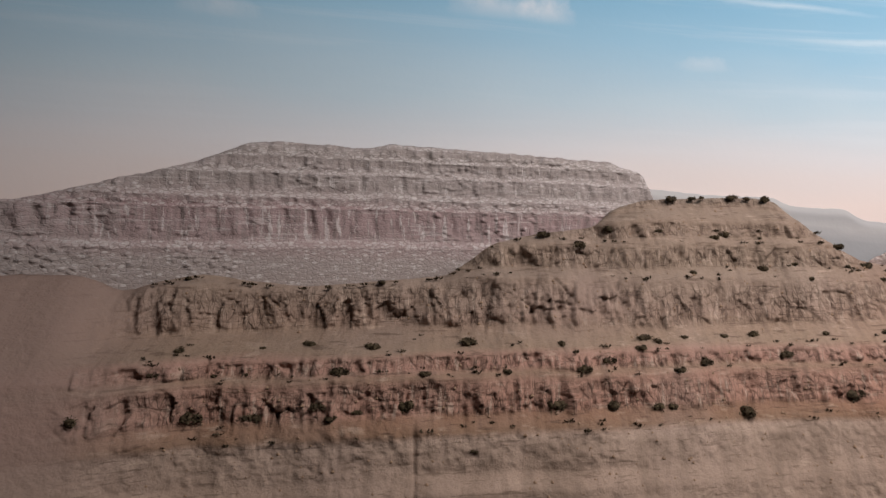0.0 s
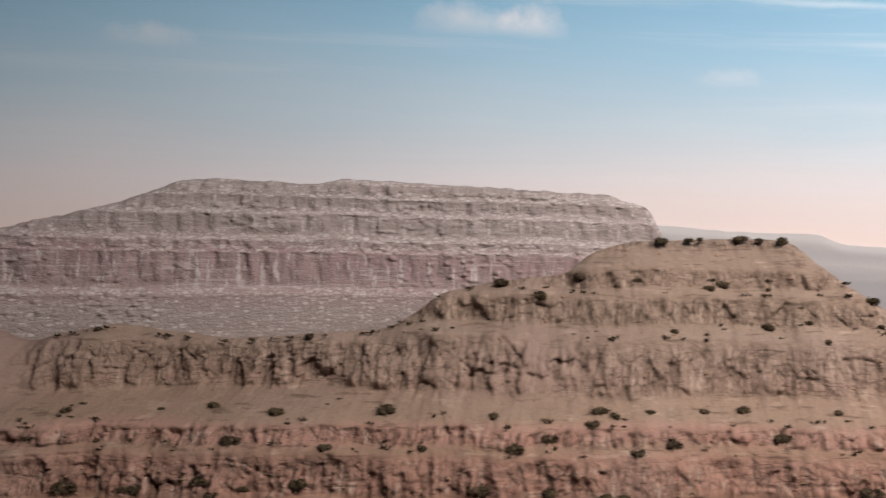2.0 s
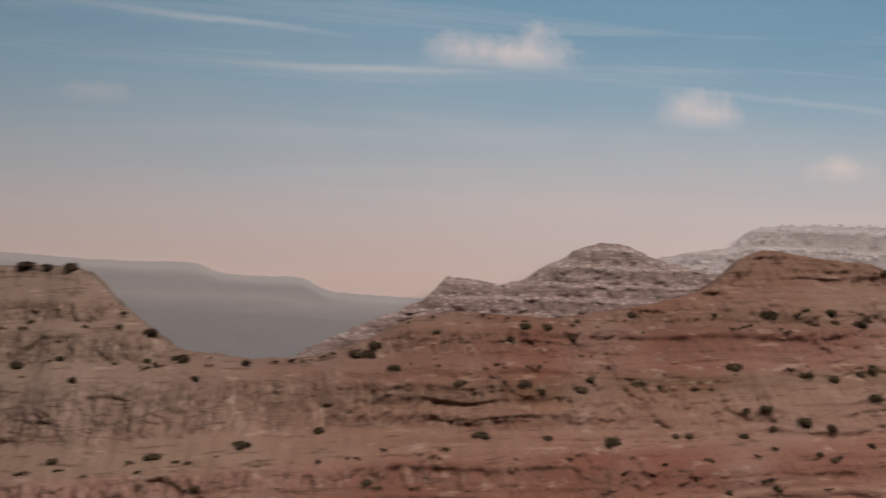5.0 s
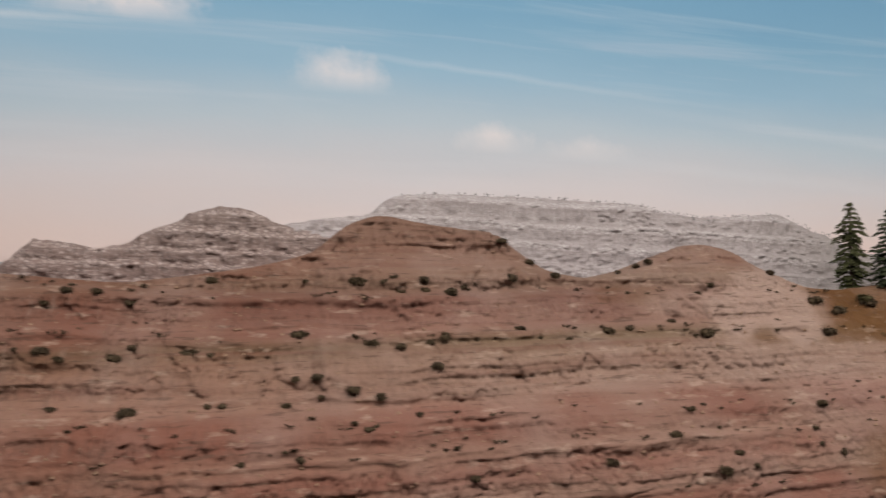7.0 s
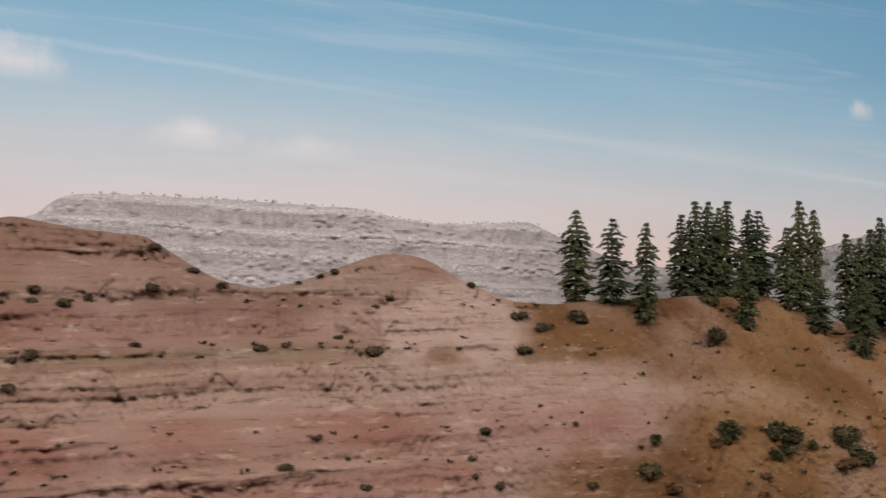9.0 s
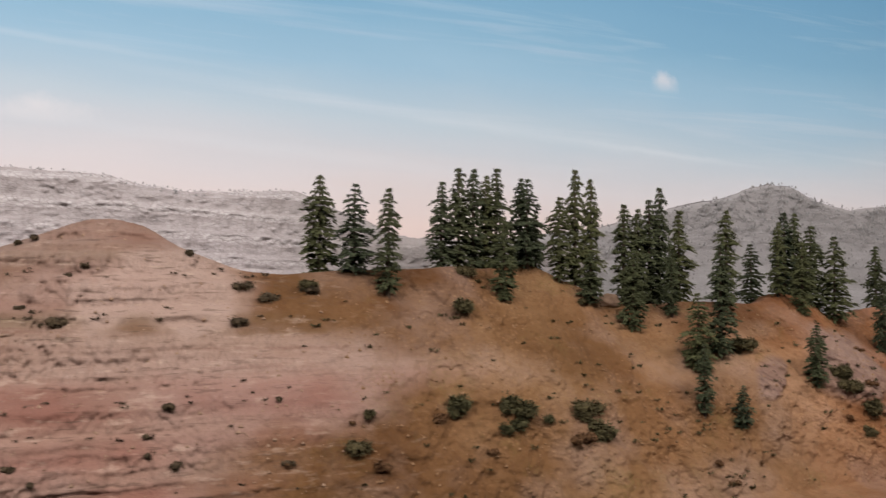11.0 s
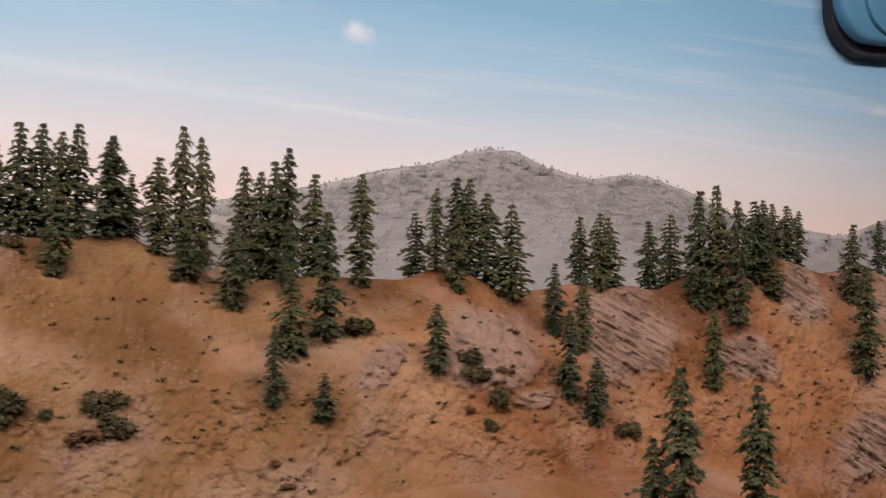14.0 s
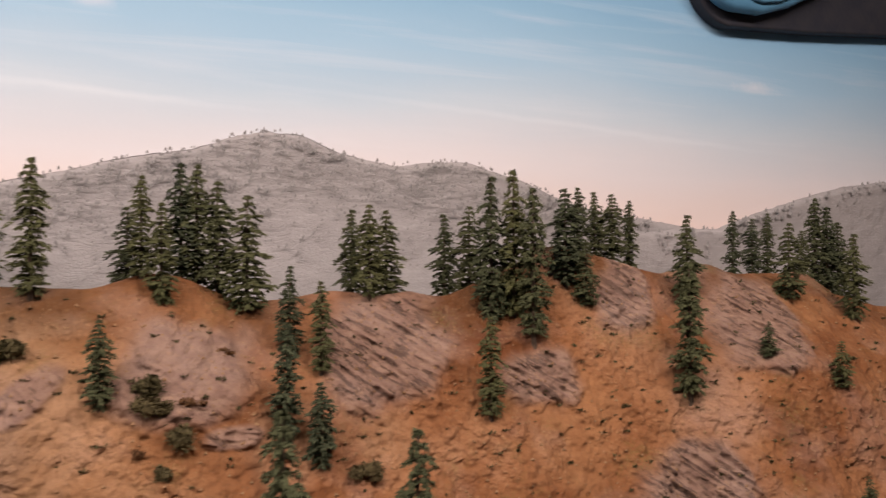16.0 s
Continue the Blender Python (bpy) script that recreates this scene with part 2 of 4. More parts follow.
class Nodes:
    """A short way to write node materials."""

    def __init__(self, name, roughness=0.95):
        self.mat = bpy.data.materials.new(name)
        self.mat.use_nodes = True
        self.tree = self.mat.node_tree
        self.shader = self.tree.nodes["Principled BSDF"]
        self.shader.inputs["Roughness"].default_value = roughness
        self.shader.inputs["Specular IOR Level"].default_value = 0.15
        self.place = self.add("ShaderNodeNewGeometry").outputs["Position"]

    def add(self, kind, **settings):
        node = self.tree.nodes.new(kind)
        for key, value in settings.items():
            setattr(node, key, value)
        return node

    def put(self, socket, value):
        if isinstance(value, bpy.types.NodeSocket):
            self.tree.links.new(value, socket)
        else:
            socket.default_value = (*value, 1) if isinstance(value, tuple) and len(value) == 3 and socket.type == "RGBA" else value

    def math(self, op, a, b=0.0, c=0.0, clamp=False):
        node = self.add("ShaderNodeMath", operation=op, use_clamp=clamp)
        for socket, value in zip(node.inputs, (a, b, c)):
            self.put(socket, value)
        return node.outputs[0]

    def scaled(self, scale, offset=(0, 0, 0)):
        node = self.add("ShaderNodeMapping")
        self.put(node.inputs["Vector"], self.place)
        node.inputs["Scale"].default_value, node.inputs["Location"].default_value = scale, offset
        return node.outputs[0]

    def noise(self, scale, detail=4, vector=None, rough=0.55, distort=0.0):
        node = self.add("ShaderNodeTexNoise")
        self.put(node.inputs["Vector"], self.place if vector is None else vector)
        node.inputs["Scale"].default_value, node.inputs["Detail"].default_value = scale, detail
        node.inputs["Roughness"].default_value, node.inputs["Distortion"].default_value = rough, distort
        return node.outputs[0]

    def ramp(self, value, *stops, ease_mode="LINEAR"):
        node = self.add("ShaderNodeValToRGB")
        node.color_ramp.interpolation = ease_mode
        points = node.color_ramp.elements
        while len(points) < len(stops):
            points.new(0.5)
        for point, (at, colour) in zip(points, stops):
            point.position = at
            point.color = (*colour, 1) if isinstance(colour, tuple) else (colour, colour, colour, 1)
        self.put(node.inputs[0], value)
        return node.outputs[0]

    def mix(self, how_much, a, b, blend="MIX"):
        node = self.add("ShaderNodeMix", data_type="RGBA", blend_type=blend)
        self.put(node.inputs[0], how_much)
        self.put(node.inputs[6], a)
        self.put(node.inputs[7], b)
        return node.outputs[2]

    def span(self, value, a, b, lo=0.0, hi=1.0):
        node = self.add("ShaderNodeMapRange")
        for socket, v in zip(node.inputs, (value, a, b, lo, hi)):
            self.put(socket, v)
        return node.outputs[0]

    def xyz(self):
        node = self.add("ShaderNodeSeparateXYZ")
        self.put(node.inputs[0], self.place)
        return node.outputs

    def turned(self, degrees_y, scale):
        """The place turned in the plane of the backdrop, then stretched."""
        first, second = self.add("ShaderNodeMapping"), self.add("ShaderNodeMapping")
        self.put(first.inputs["Vector"], self.place)
        first.inputs["Rotation"].default_value = (0, radians(degrees_y), 0)
        self.put(second.inputs["Vector"], first.outputs[0])
        second.inputs["Scale"].default_value = scale
        return second.outputs[0]

    def joints(self, vector, wide):
        """1 on the joints of a pattern of blocks, 0 away from them."""
        node = self.add("ShaderNodeTexVoronoi", feature="DISTANCE_TO_EDGE")
        self.put(node.inputs["Vector"], vector)
        node.inputs["Scale"].default_value = 1.0
        return self.span(node.outputs["Distance"], wide, wide * .3)

    def wobbled(self, amount, scale, stretch):
        """The place bent by noise, then stretched."""
        node = self.add("ShaderNodeTexNoise")
        self.put(node.inputs["Vector"], self.place)
        node.inputs["Scale"].default_value, node.inputs["Detail"].default_value = scale, 3
        bend = self.add("ShaderNodeVectorMath", operation="MULTIPLY_ADD")
        self.put(bend.inputs[0], node.outputs["Color"])
        bend.inputs[1].default_value = (amount, amount, amount)
        self.put(bend.inputs[2], self.place)
        out = self.add("ShaderNodeVectorMath", operation="MULTIPLY")
        self.put(out.inputs[0], bend.outputs[0])
        out.inputs[1].default_value = stretch
        return out.outputs[0]

    def layer(self, name):
        return self.add("ShaderNodeAttribute", attribute_name=name).outputs["Fac"]

    def done(self, colour, height=None, distance=0.002, strength=0.6):
        self.put(self.shader.inputs["Base Color"], colour)
        if height is not None:
            bump = self.add("ShaderNodeBump")
            bump.inputs["Strength"].default_value, bump.inputs["Distance"].default_value = strength, distance
            self.put(bump.inputs["Height"], height)
            self.put(self.shader.inputs["Normal"], bump.outputs[0])
        return self.mat


def scenery_material():
    n = Nodes("painted_plaster_scenery")
    x, y, z = n.xyz()
    warp = n.noise(4.0, 3)
    level = n.math("ADD", z, n.math("MULTIPLY", n.math("SUBTRACT", warp, 0.5), 0.02))
    level = n.math("SUBTRACT", level, n.math("MULTIPLY", n.span(x, 1.0, 1.9), 0.012))
    west = n.ramp(n.span(level, 1.10, 1.50),
                  (0.00, (.300, .212, .165)), (0.195, (.325, .235, .186)), (0.215, (.194, .116, .076)), (0.255, (.226, .128, .087)), (0.275, (.300, .166, .126)), (0.35, (.300, .172, .132)),
                  (0.375, (.236, .152, .109)), (0.40, (.315, .176, .138)), (0.43, (.304, .180, .141)), (0.45, (.247, .169, .122)), (0.50, (.263, .176, .131)), (0.54, (.284, .185, .144)), (0.64, (.263, .180, .142)), (0.70, (.236, .163, .123)), (0.82, (.257, .173, .133)), (1.0, (.215, .147, .109)))
    middle = n.ramp(n.span(level, 1.10, 1.52),
                    (0.0, (.252, .156, .110)), (0.10, (.197, .091, .067)), (0.16, (.206, .099, .073)), (0.19, (.260, .163, .125)), (0.25, (.218, .106, .080)), (0.30, (.252, .152, .116)), (0.345, (.189, .087, .065)),
                    (0.40, (.227, .118, .090)), (0.43, (.277, .182, .143)), (0.52, (.252, .167, .125)), (0.565, (.155, .106, .068)), (0.60, (.227, .129, .100)), (0.68, (.181, .095, .074)), (0.74, (.197, .131, .095)), (0.80, (.210, .125, .093)), (1.0, (.176, .114, .084)))
    beds = n.noise(1.0, 5, n.scaled((3.5, 3.5, 150)))
    middle = n.mix(n.math("MULTIPLY", n.span(beds, .45, .70), .55), middle, (.160, .076, .056))
    middle = n.mix(n.span(n.noise(6.5, 4), .45, .70, .0, .55), middle, (.252, .171, .133))
    middle = n.mix(n.span(x, 1.55, 1.0, 0, .75), middle, (.80, .60, .52), "MULTIPLY")
    pale = n.noise(9.0, 4)
    soil = n.ramp(n.noise(5.0, 6, None, .58), (0.30, (.088, .028, .009)), (0.44, (.144, .053, .020)), (0.55, (.195, .083, .036)), (0.68, (.265, .133, .070)))
    runs = n.noise(1.0, 5, n.scaled((26, 16, 6)), .6)
    soil = n.mix(n.math("MULTIPLY", n.span(runs, .44, .68), .50), soil, (.245, .116, .055))
    soil = n.mix(n.math("MULTIPLY", n.span(n.noise(130, 4), .50, .68), .40), soil, (.073, .027, .011))
    ochre = n.ramp(n.noise(5.0, 6, None, .58), (0.30, (.101, .050, .019)), (0.45, (.164, .090, .039)), (0.58, (.227, .137, .068)), (0.70, (.269, .171, .095)))
    ochre = n.mix(n.math("MULTIPLY", n.span(n.noise(110, 4), .50, .68), .40), ochre, (.088, .044, .018))
    ochre = n.mix(n.span(x, 2.55, 2.15, 0, .7), ochre, (.54, .45, .36), "MULTIPLY")
    soil = n.mix(n.span(x, 3.0, 2.4, 0, .85), soil, ochre)
    rock = n.mix(n.span(n.noise(1.0, 5, n.scaled((50, 50, 90))), .35, .65), (.215, .135, .099), (.150, .089, .068))
    wander = n.math("ADD", x, n.math("MULTIPLY", n.math("SUBTRACT", n.noise(3.5, 4), 0.5), 0.3))
    west = n.mix(n.math("MULTIPLY", n.span(level, 1.27, 1.33), .35), west, (.225, .180, .142))
    a = n.mix(n.span(wander, .50, .95), west, middle)
    # the pink beds run out lower down than the earth begins
    edge = n.math("ADD", wander, n.math("MULTIPLY", n.span(n.math("ABSOLUTE", n.math("SUBTRACT", z, 1.285)), 0.0, 0.08), 0.30))
    edge = n.math("ADD", edge, n.math("MULTIPLY", n.math("SUBTRACT", n.noise(22, 4), .5), .12))
    ground = n.mix(n.span(edge, 2.20, 2.34), a, soil)
    # pale sand in the gullies, dark needle litter under the trees, dry grass
    ground = n.mix(n.math("MULTIPLY", n.layer("sand"), n.span(n.noise(60, 4), .3, .6, .3, .7)), ground, n.mix(n.span(x, 2.9, 3.4), (.275, .172, .108), (.30, .145, .066)))
    ground = n.mix(n.math("MULTIPLY", n.layer("brown_earth"), n.span(n.noise(45, 4), .3, .6, .35, .85)), ground, (.118, .060, .024))
    ground = n.mix(n.math("MULTIPLY", n.layer("litter"), .72), ground, (.085, .036, .014))
    grass = n.math("MULTIPLY", n.span(n.noise(11, 5, None, .6), .55, .66), n.span(x, 2.0, 2.25, 0, .42))
    ground = n.mix(n.math("MULTIPLY", grass, n.span(n.noise(240, 2), .42, .58)), ground, (.125, .095, .030))
    ground = n.mix(n.math("MULTIPLY", n.layer("pale_dome"), .85), ground, n.mix(n.noise(28, 4), (.30, .205, .165), (.37, .275, .228)))
    ground = n.mix(n.layer("rock"), ground, rock)
    dips = n.noise(1.0, 4, n.turned(-36, (34, 20, 150)), .6)
    ground = n.mix(n.math("MULTIPLY", n.layer("coarse"), n.span(dips, .545, .585, 0, .8)), ground, (.055, .034, .027))
    ground = n.mix(n.math("MULTIPLY", n.layer("coarse"), n.span(dips, .45, .40, 0, .14)), ground, (.310, .215, .168))
    # dust, stain and grit
    ground = n.mix(n.math("MULTIPLY", n.span(pale, .48, .72), .30), ground, (.322, .236, .202))
    streak = n.noise(1.0, 5, n.scaled((85, 20, 10)), .62)
    ground = n.mix(n.math("MULTIPLY", n.math("MULTIPLY", n.span(streak, .5, .78), .5), n.span(x, 1.6, .9)), ground, (.118, .080, .063))
    grit = n.noise(420, 3)
    ground = n.mix(n.math("MULTIPLY", n.span(grit, .56, .72), .35), ground, (.099, .059, .041))
    dash = n.noise(1.0, 4, n.scaled((26, 12, 230)), .6)
    ground = n.mix(n.math("MULTIPLY", n.span(dash, .59, .65), n.math("MULTIPLY", n.span(x, 2.3, 1.9), .55)), ground, (.085, .052, .038))
    light = n.noise(1.0, 4, n.scaled((30, 14, 120), (4, 2, 1)), .6)
    ground = n.mix(n.math("MULTIPLY", n.span(light, .58, .70), n.math("MULTIPLY", n.span(x, 2.3, 1.9), .45)), ground, (.42, .315, .245))
    far_west = n.span(x, 1.15, .65)
    upright = n.noise(1.0, 4, n.scaled((190, 30, 24)), .65)
    ground = n.mix(n.math("MULTIPLY", n.math("MULTIPLY", n.span(upright, .545, .605), far_west), n.math("MULTIPLY", n.layer("cliff"), .55)), ground, (.095, .062, .048))
    bright = n.noise(1.0, 4, n.scaled((130, 30, 22), (7, 1, 3)), .65)
    ground = n.mix(n.math("MULTIPLY", n.math("MULTIPLY", n.span(bright, .57, .64), far_west), n.math("MULTIPLY", n.layer("cliff"), .5)), ground, (.43, .33, .265))
    stain = n.noise(1.0, 5, n.scaled((24, 10, 3.5)), .6)
    ground = n.mix(n.math("MULTIPLY", n.math("MULTIPLY", n.span(stain, .42, .66), far_west), n.span(level, 1.18, 1.165, 0, .85)), ground, (.185, .130, .100))
    haze = n.layer("dust")
    ground = n.mix(haze, ground, (.235, .160, .135))
    # a dark wash in the open joints of the cliffs and along the beds
    rocky = n.math("MULTIPLY", n.math("MULTIPLY", n.span(x, 1.3, .7, .35, 1), n.span(x, 2.25, 2.05)), n.span(haze, .5, .1))
    face = n.math("MULTIPLY", n.span(n.layer("cliff"), .05, .6), rocky)
    tall = n.math("MULTIPLY", n.joints(n.wobbled(.010, 40, (125, 40, 40)), .085), n.span(n.noise(34, 3), .42, .54))
    short = n.math("MULTIPLY", n.joints(n.wobbled(.008, 60, (210, 60, 120)), .085), n.span(n.noise(48, 3), .48, .60))
    flat = n.math("MULTIPLY", n.joints(n.wobbled(.010, 30, (16, 12, 105)), .045), n.span(n.noise(1.0, 3, n.scaled((22, 20, 60))), .47, .58))
    crack = n.math("MAXIMUM", n.math("MULTIPLY", n.math("MAXIMUM", tall, n.math("MULTIPLY", short, .7)), face), n.math("MULTIPLY", flat, n.math("MULTIPLY", rocky, n.span(n.layer("cliff"), 0, .4, .12, .8))))
    ground = n.mix(n.math("MULTIPLY", crack, .50), ground, (.070, .045, .035))
    clods = n.add("ShaderNodeTexVoronoi", feature="F1")
    n.put(clods.inputs["Vector"], n.wobbled(.01, 50, (165, 120, 190)))
    clods.inputs["Scale"].default_value = 1.0
    earth = n.span(x, 2.0, 2.3)
    clod = n.math("MULTIPLY", n.math("MULTIPLY", n.span(clods.outputs["Distance"], .6, .1), earth), n.span(n.noise(18, 3), .38, .58))
    pick = n.add("ShaderNodeSeparateColor")
    n.put(pick.inputs[0], clods.outputs["Color"])
    lump = n.math("MULTIPLY", clod, n.span(pick.outputs[0], .55, .75))
    ground = n.mix(n.math("MULTIPLY", lump, .34), ground, (.335, .195, .105))
    height = n.math("ADD", n.noise(170, 5), n.math("ADD", n.math("MULTIPLY", grit, .4), n.math("MULTIPLY", clod, .8)))
    height = n.math("SUBTRACT", height, n.math("MULTIPLY", crack, .5))
    height = n.math("SUBTRACT", height, n.math("MULTIPLY", n.layer("coarse"), n.span(dips, .53, .60, 0, .9)))
    return n.done(ground, height, .0026, .65)


def sky_material():
    n = Nodes("painted_sky", .9)
    x, y, z = n.xyz()
    soft = n.math("ADD", z, n.math("MULTIPLY", n.math("SUBTRACT", n.noise(1.0, 4, n.scaled((1.6, 1, 7))), .5), .09))
    sky = n.ramp(n.span(soft, 1.40, 2.0), (0.0, (.62, .50, .47)), (0.13, (.66, .56, .53)), (0.27, (.58, .57, .59)), (0.42, (.42, .52, .59)), (0.58, (.26, .43, .56)), (0.75, (.17, .35, .50)), (1.0, (.12, .29, .45)))
    # thin veils
    veil = n.noise(1.0, 6, n.scaled((1.3, 1, 24), (0, 0, .3)), .6, .4)
    tilt = n.math("MULTIPLY", n.span(veil, .52, .80), n.span(z, 1.5, 1.62))
    sky = n.mix(n.math("MULTIPLY", tilt, .36), sky, (.60, .64, .68))
    # long streaks that sink to the east: x of the middle, z, half length, half width, slope
    wisp = n.noise(14, 4)
    for cx, cz, w, h, slope, power in ((.60, 1.828, .16, .006, -.05, .6), (.82, 1.772, .17, .006, .02, .6), (1.55, 1.745, .42, .006, -.065, .36),
                                       (2.40, 1.665, .5, .012, -.07, .35), (2.80, 1.64, .22, .006, -.06, .5), (3.6, 1.64, .5, .006, -.05, .4), (2.05, 1.60, .5, .012, -.06, .25)):
        dx = n.math("DIVIDE", n.math("SUBTRACT", x, cx), w)
        dz = n.math("SUBTRACT", n.math("SUBTRACT", z, cz), n.math("MULTIPLY", n.math("SUBTRACT", x, cx), slope))
        dz = n.math("DIVIDE", n.math("ADD", dz, n.math("MULTIPLY", n.math("SUBTRACT", wisp, .5), .012)), h)
        d = n.math("SQRT", n.math("ADD", n.math("MULTIPLY", dx, dx), n.math("MULTIPLY", dz, dz)))
        sky = n.mix(n.math("MULTIPLY", n.span(d, 1.25, .0), power * .7), sky, (.60, .66, .70))
    # heaped clouds: x, z of the foot, half width, height, strength
    puff = n.noise(26, 5, None, .6)
    for cx, cz, w, h, power in ((-.32, 1.735, .05, .022, .35), (.07, 1.775, .07, .030, .42), (.165, 1.775, .045, .040, .55), (.44, 1.712, .05, .02, .3), (.955, 1.788, .07, .040, .55), (1.04, 1.788, .075, .050, .65),
                                (1.317, 1.708, .07, .048, .6), (1.56, 1.628, .055, .038, .6), (1.72, 1.622, .07, .028, .42), (2.79, 1.765, .03, .030, .55), (4.03, 1.74, .06, .016, .5)):
        dx = n.math("DIVIDE", n.math("SUBTRACT", x, cx), w)
        up = n.math("SUBTRACT", z, cz)
        dz = n.math("DIVIDE", n.math("MAXIMUM", up, n.math("MULTIPLY", up, -2.6)), h)
        d = n.math("SQRT", n.math("ADD", n.math("MULTIPLY", dx, dx), n.math("MULTIPLY", dz, dz)))
        d = n.math("ADD", d, n.math("MULTIPLY", n.math("SUBTRACT", puff, .5), 1.5))
        sky = n.mix(n.math("MULTIPLY", n.span(d, 1.25, .35), n.math("MULTIPLY", n.span(up, -.012, .02), min(1, power * 1.15))), sky, (.72, .69, .69))
    return n.done(sky, n.noise(90, 3), .0006, .3)


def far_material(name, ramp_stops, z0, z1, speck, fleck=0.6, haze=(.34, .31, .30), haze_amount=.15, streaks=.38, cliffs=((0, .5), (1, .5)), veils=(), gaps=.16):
    """Hazy painted rock in bands, with pale flecks and darker runs."""
    n = Nodes(name)
    x, y, z = n.xyz()
    level = n.math("ADD", z, n.math("MULTIPLY", n.math("SUBTRACT", n.noise(6, 3), .5), .012))
    level = n.math("ADD", level, n.math("MULTIPLY", x, .03))
    colour = n.ramp(n.span(level, z0, z1), *ramp_stops)
    face = n.ramp(n.span(level, z0, z1), *cliffs)
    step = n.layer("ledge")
    shelf_at, lip_shade = n.span(step, 0, .8), n.span(step, 0, -.8)
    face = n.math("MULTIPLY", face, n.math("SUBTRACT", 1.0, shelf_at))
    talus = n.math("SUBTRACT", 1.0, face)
    # the thin shadow line beneath each ledge, painted as darker colour
    colour = n.mix(n.math("MULTIPLY", lip_shade, n.span(n.noise(1.0, 3, n.scaled((40, 20, 30))), .40, .55, 0, .28)), colour, (.15, .115, .108))
    runs = n.noise(1.0, 4, n.scaled((150, 50, 22)), .65)
    colour = n.mix(n.math("MULTIPLY", n.span(runs, .50, .62), n.math("MULTIPLY", face, streaks * 1.5)), colour, (.13, .098, .09))
    strokes = n.noise(1.0, 4, n.scaled((120, 50, 20), (3, 5, 1)), .65)
    colour = n.mix(n.math("MULTIPLY", n.span(strokes, .565, .63), n.math("MULTIPLY", face, streaks * 1.7)), colour, speck)
    dots = n.add("ShaderNodeTexVoronoi", feature="F1")
    n.put(dots.inputs["Vector"], n.scaled((100, 40, 190)))
    dots.inputs["Scale"].default_value = 1.0
    pick = n.add("ShaderNodeSeparateColor")
    n.put(pick.inputs[0], dots.outputs["Color"])
    stone = n.math("MULTIPLY", n.span(dots.outputs["Distance"], .42, .25), n.span(pick.outputs[0], .45, .6))
    colour = n.mix(n.math("MULTIPLY", stone, n.math("MULTIPLY", talus, min(1, fleck * 1.5))), colour, speck)
    shelf = n.noise(1.0, 4, n.scaled((14, 10, 230)), .62)
    colour = n.mix(n.math("MULTIPLY", n.span(shelf, .55, .64), fleck * .75), colour, speck)
    chips = n.joints(n.wobbled(.006, 60, (120, 50, 210)), .14)
    broken = n.span(n.noise(1.0, 3, n.scaled((60, 30, 120))), .40, .54)
    # pale chips on the shelves; their lit tops are put into this colour too
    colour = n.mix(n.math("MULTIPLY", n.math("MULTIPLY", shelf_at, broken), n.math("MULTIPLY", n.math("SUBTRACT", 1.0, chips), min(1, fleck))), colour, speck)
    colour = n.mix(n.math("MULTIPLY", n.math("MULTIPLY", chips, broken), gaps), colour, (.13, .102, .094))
    flecks = n.noise(1.0, 3, n.scaled((150, 60, 290)), .6)
    colour = n.mix(n.math("MULTIPLY", n.span(flecks, .58, .64), n.math("MULTIPLY", talus, fleck)), colour, speck)
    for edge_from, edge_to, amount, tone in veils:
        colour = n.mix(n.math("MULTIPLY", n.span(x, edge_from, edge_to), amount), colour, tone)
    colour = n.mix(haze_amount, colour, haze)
    return n.done(colour, n.math("ADD", n.noise(260, 3), n.math("MULTIPLY", chips, -.4)), .0018, .6)


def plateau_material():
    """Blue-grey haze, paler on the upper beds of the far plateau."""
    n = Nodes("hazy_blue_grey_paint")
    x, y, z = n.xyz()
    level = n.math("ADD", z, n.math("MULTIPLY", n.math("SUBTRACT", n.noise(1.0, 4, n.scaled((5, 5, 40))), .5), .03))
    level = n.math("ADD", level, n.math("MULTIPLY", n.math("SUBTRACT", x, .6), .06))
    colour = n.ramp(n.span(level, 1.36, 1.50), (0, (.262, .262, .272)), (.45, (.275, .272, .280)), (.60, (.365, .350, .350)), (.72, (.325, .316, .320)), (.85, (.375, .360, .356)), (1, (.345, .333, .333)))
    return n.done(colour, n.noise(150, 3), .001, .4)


def plain_material(name, colour, dark, scale, roughness=.9, bump=.001):
    n = Nodes(name, roughness)
    return n.done(n.mix(n.span(n.noise(scale, 4), .35, .7), colour, dark), n.noise(scale * 4, 3), bump, .5)


def leaf_material(name, a, b, c):
    n = Nodes(name, .9)
    each = n.add("ShaderNodeObjectInfo").outputs["Random"]
    base = n.mix(n.span(n.noise(160, 3), .35, .65), a, b)
    base = n.mix(n.math("MULTIPLY", each, .55), base, c)
    return n.done(base)


SCENERY = scenery_material()
SKY = sky_material()
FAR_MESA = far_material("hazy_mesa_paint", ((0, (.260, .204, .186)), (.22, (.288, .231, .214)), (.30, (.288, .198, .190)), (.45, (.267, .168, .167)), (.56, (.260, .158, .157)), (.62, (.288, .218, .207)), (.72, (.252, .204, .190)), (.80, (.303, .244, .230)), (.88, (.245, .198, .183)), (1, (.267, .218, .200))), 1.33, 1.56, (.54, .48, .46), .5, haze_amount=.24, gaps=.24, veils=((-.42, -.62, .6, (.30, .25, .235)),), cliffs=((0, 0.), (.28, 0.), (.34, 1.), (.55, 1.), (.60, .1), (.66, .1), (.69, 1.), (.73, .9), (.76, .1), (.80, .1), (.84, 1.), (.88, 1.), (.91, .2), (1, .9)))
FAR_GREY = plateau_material()
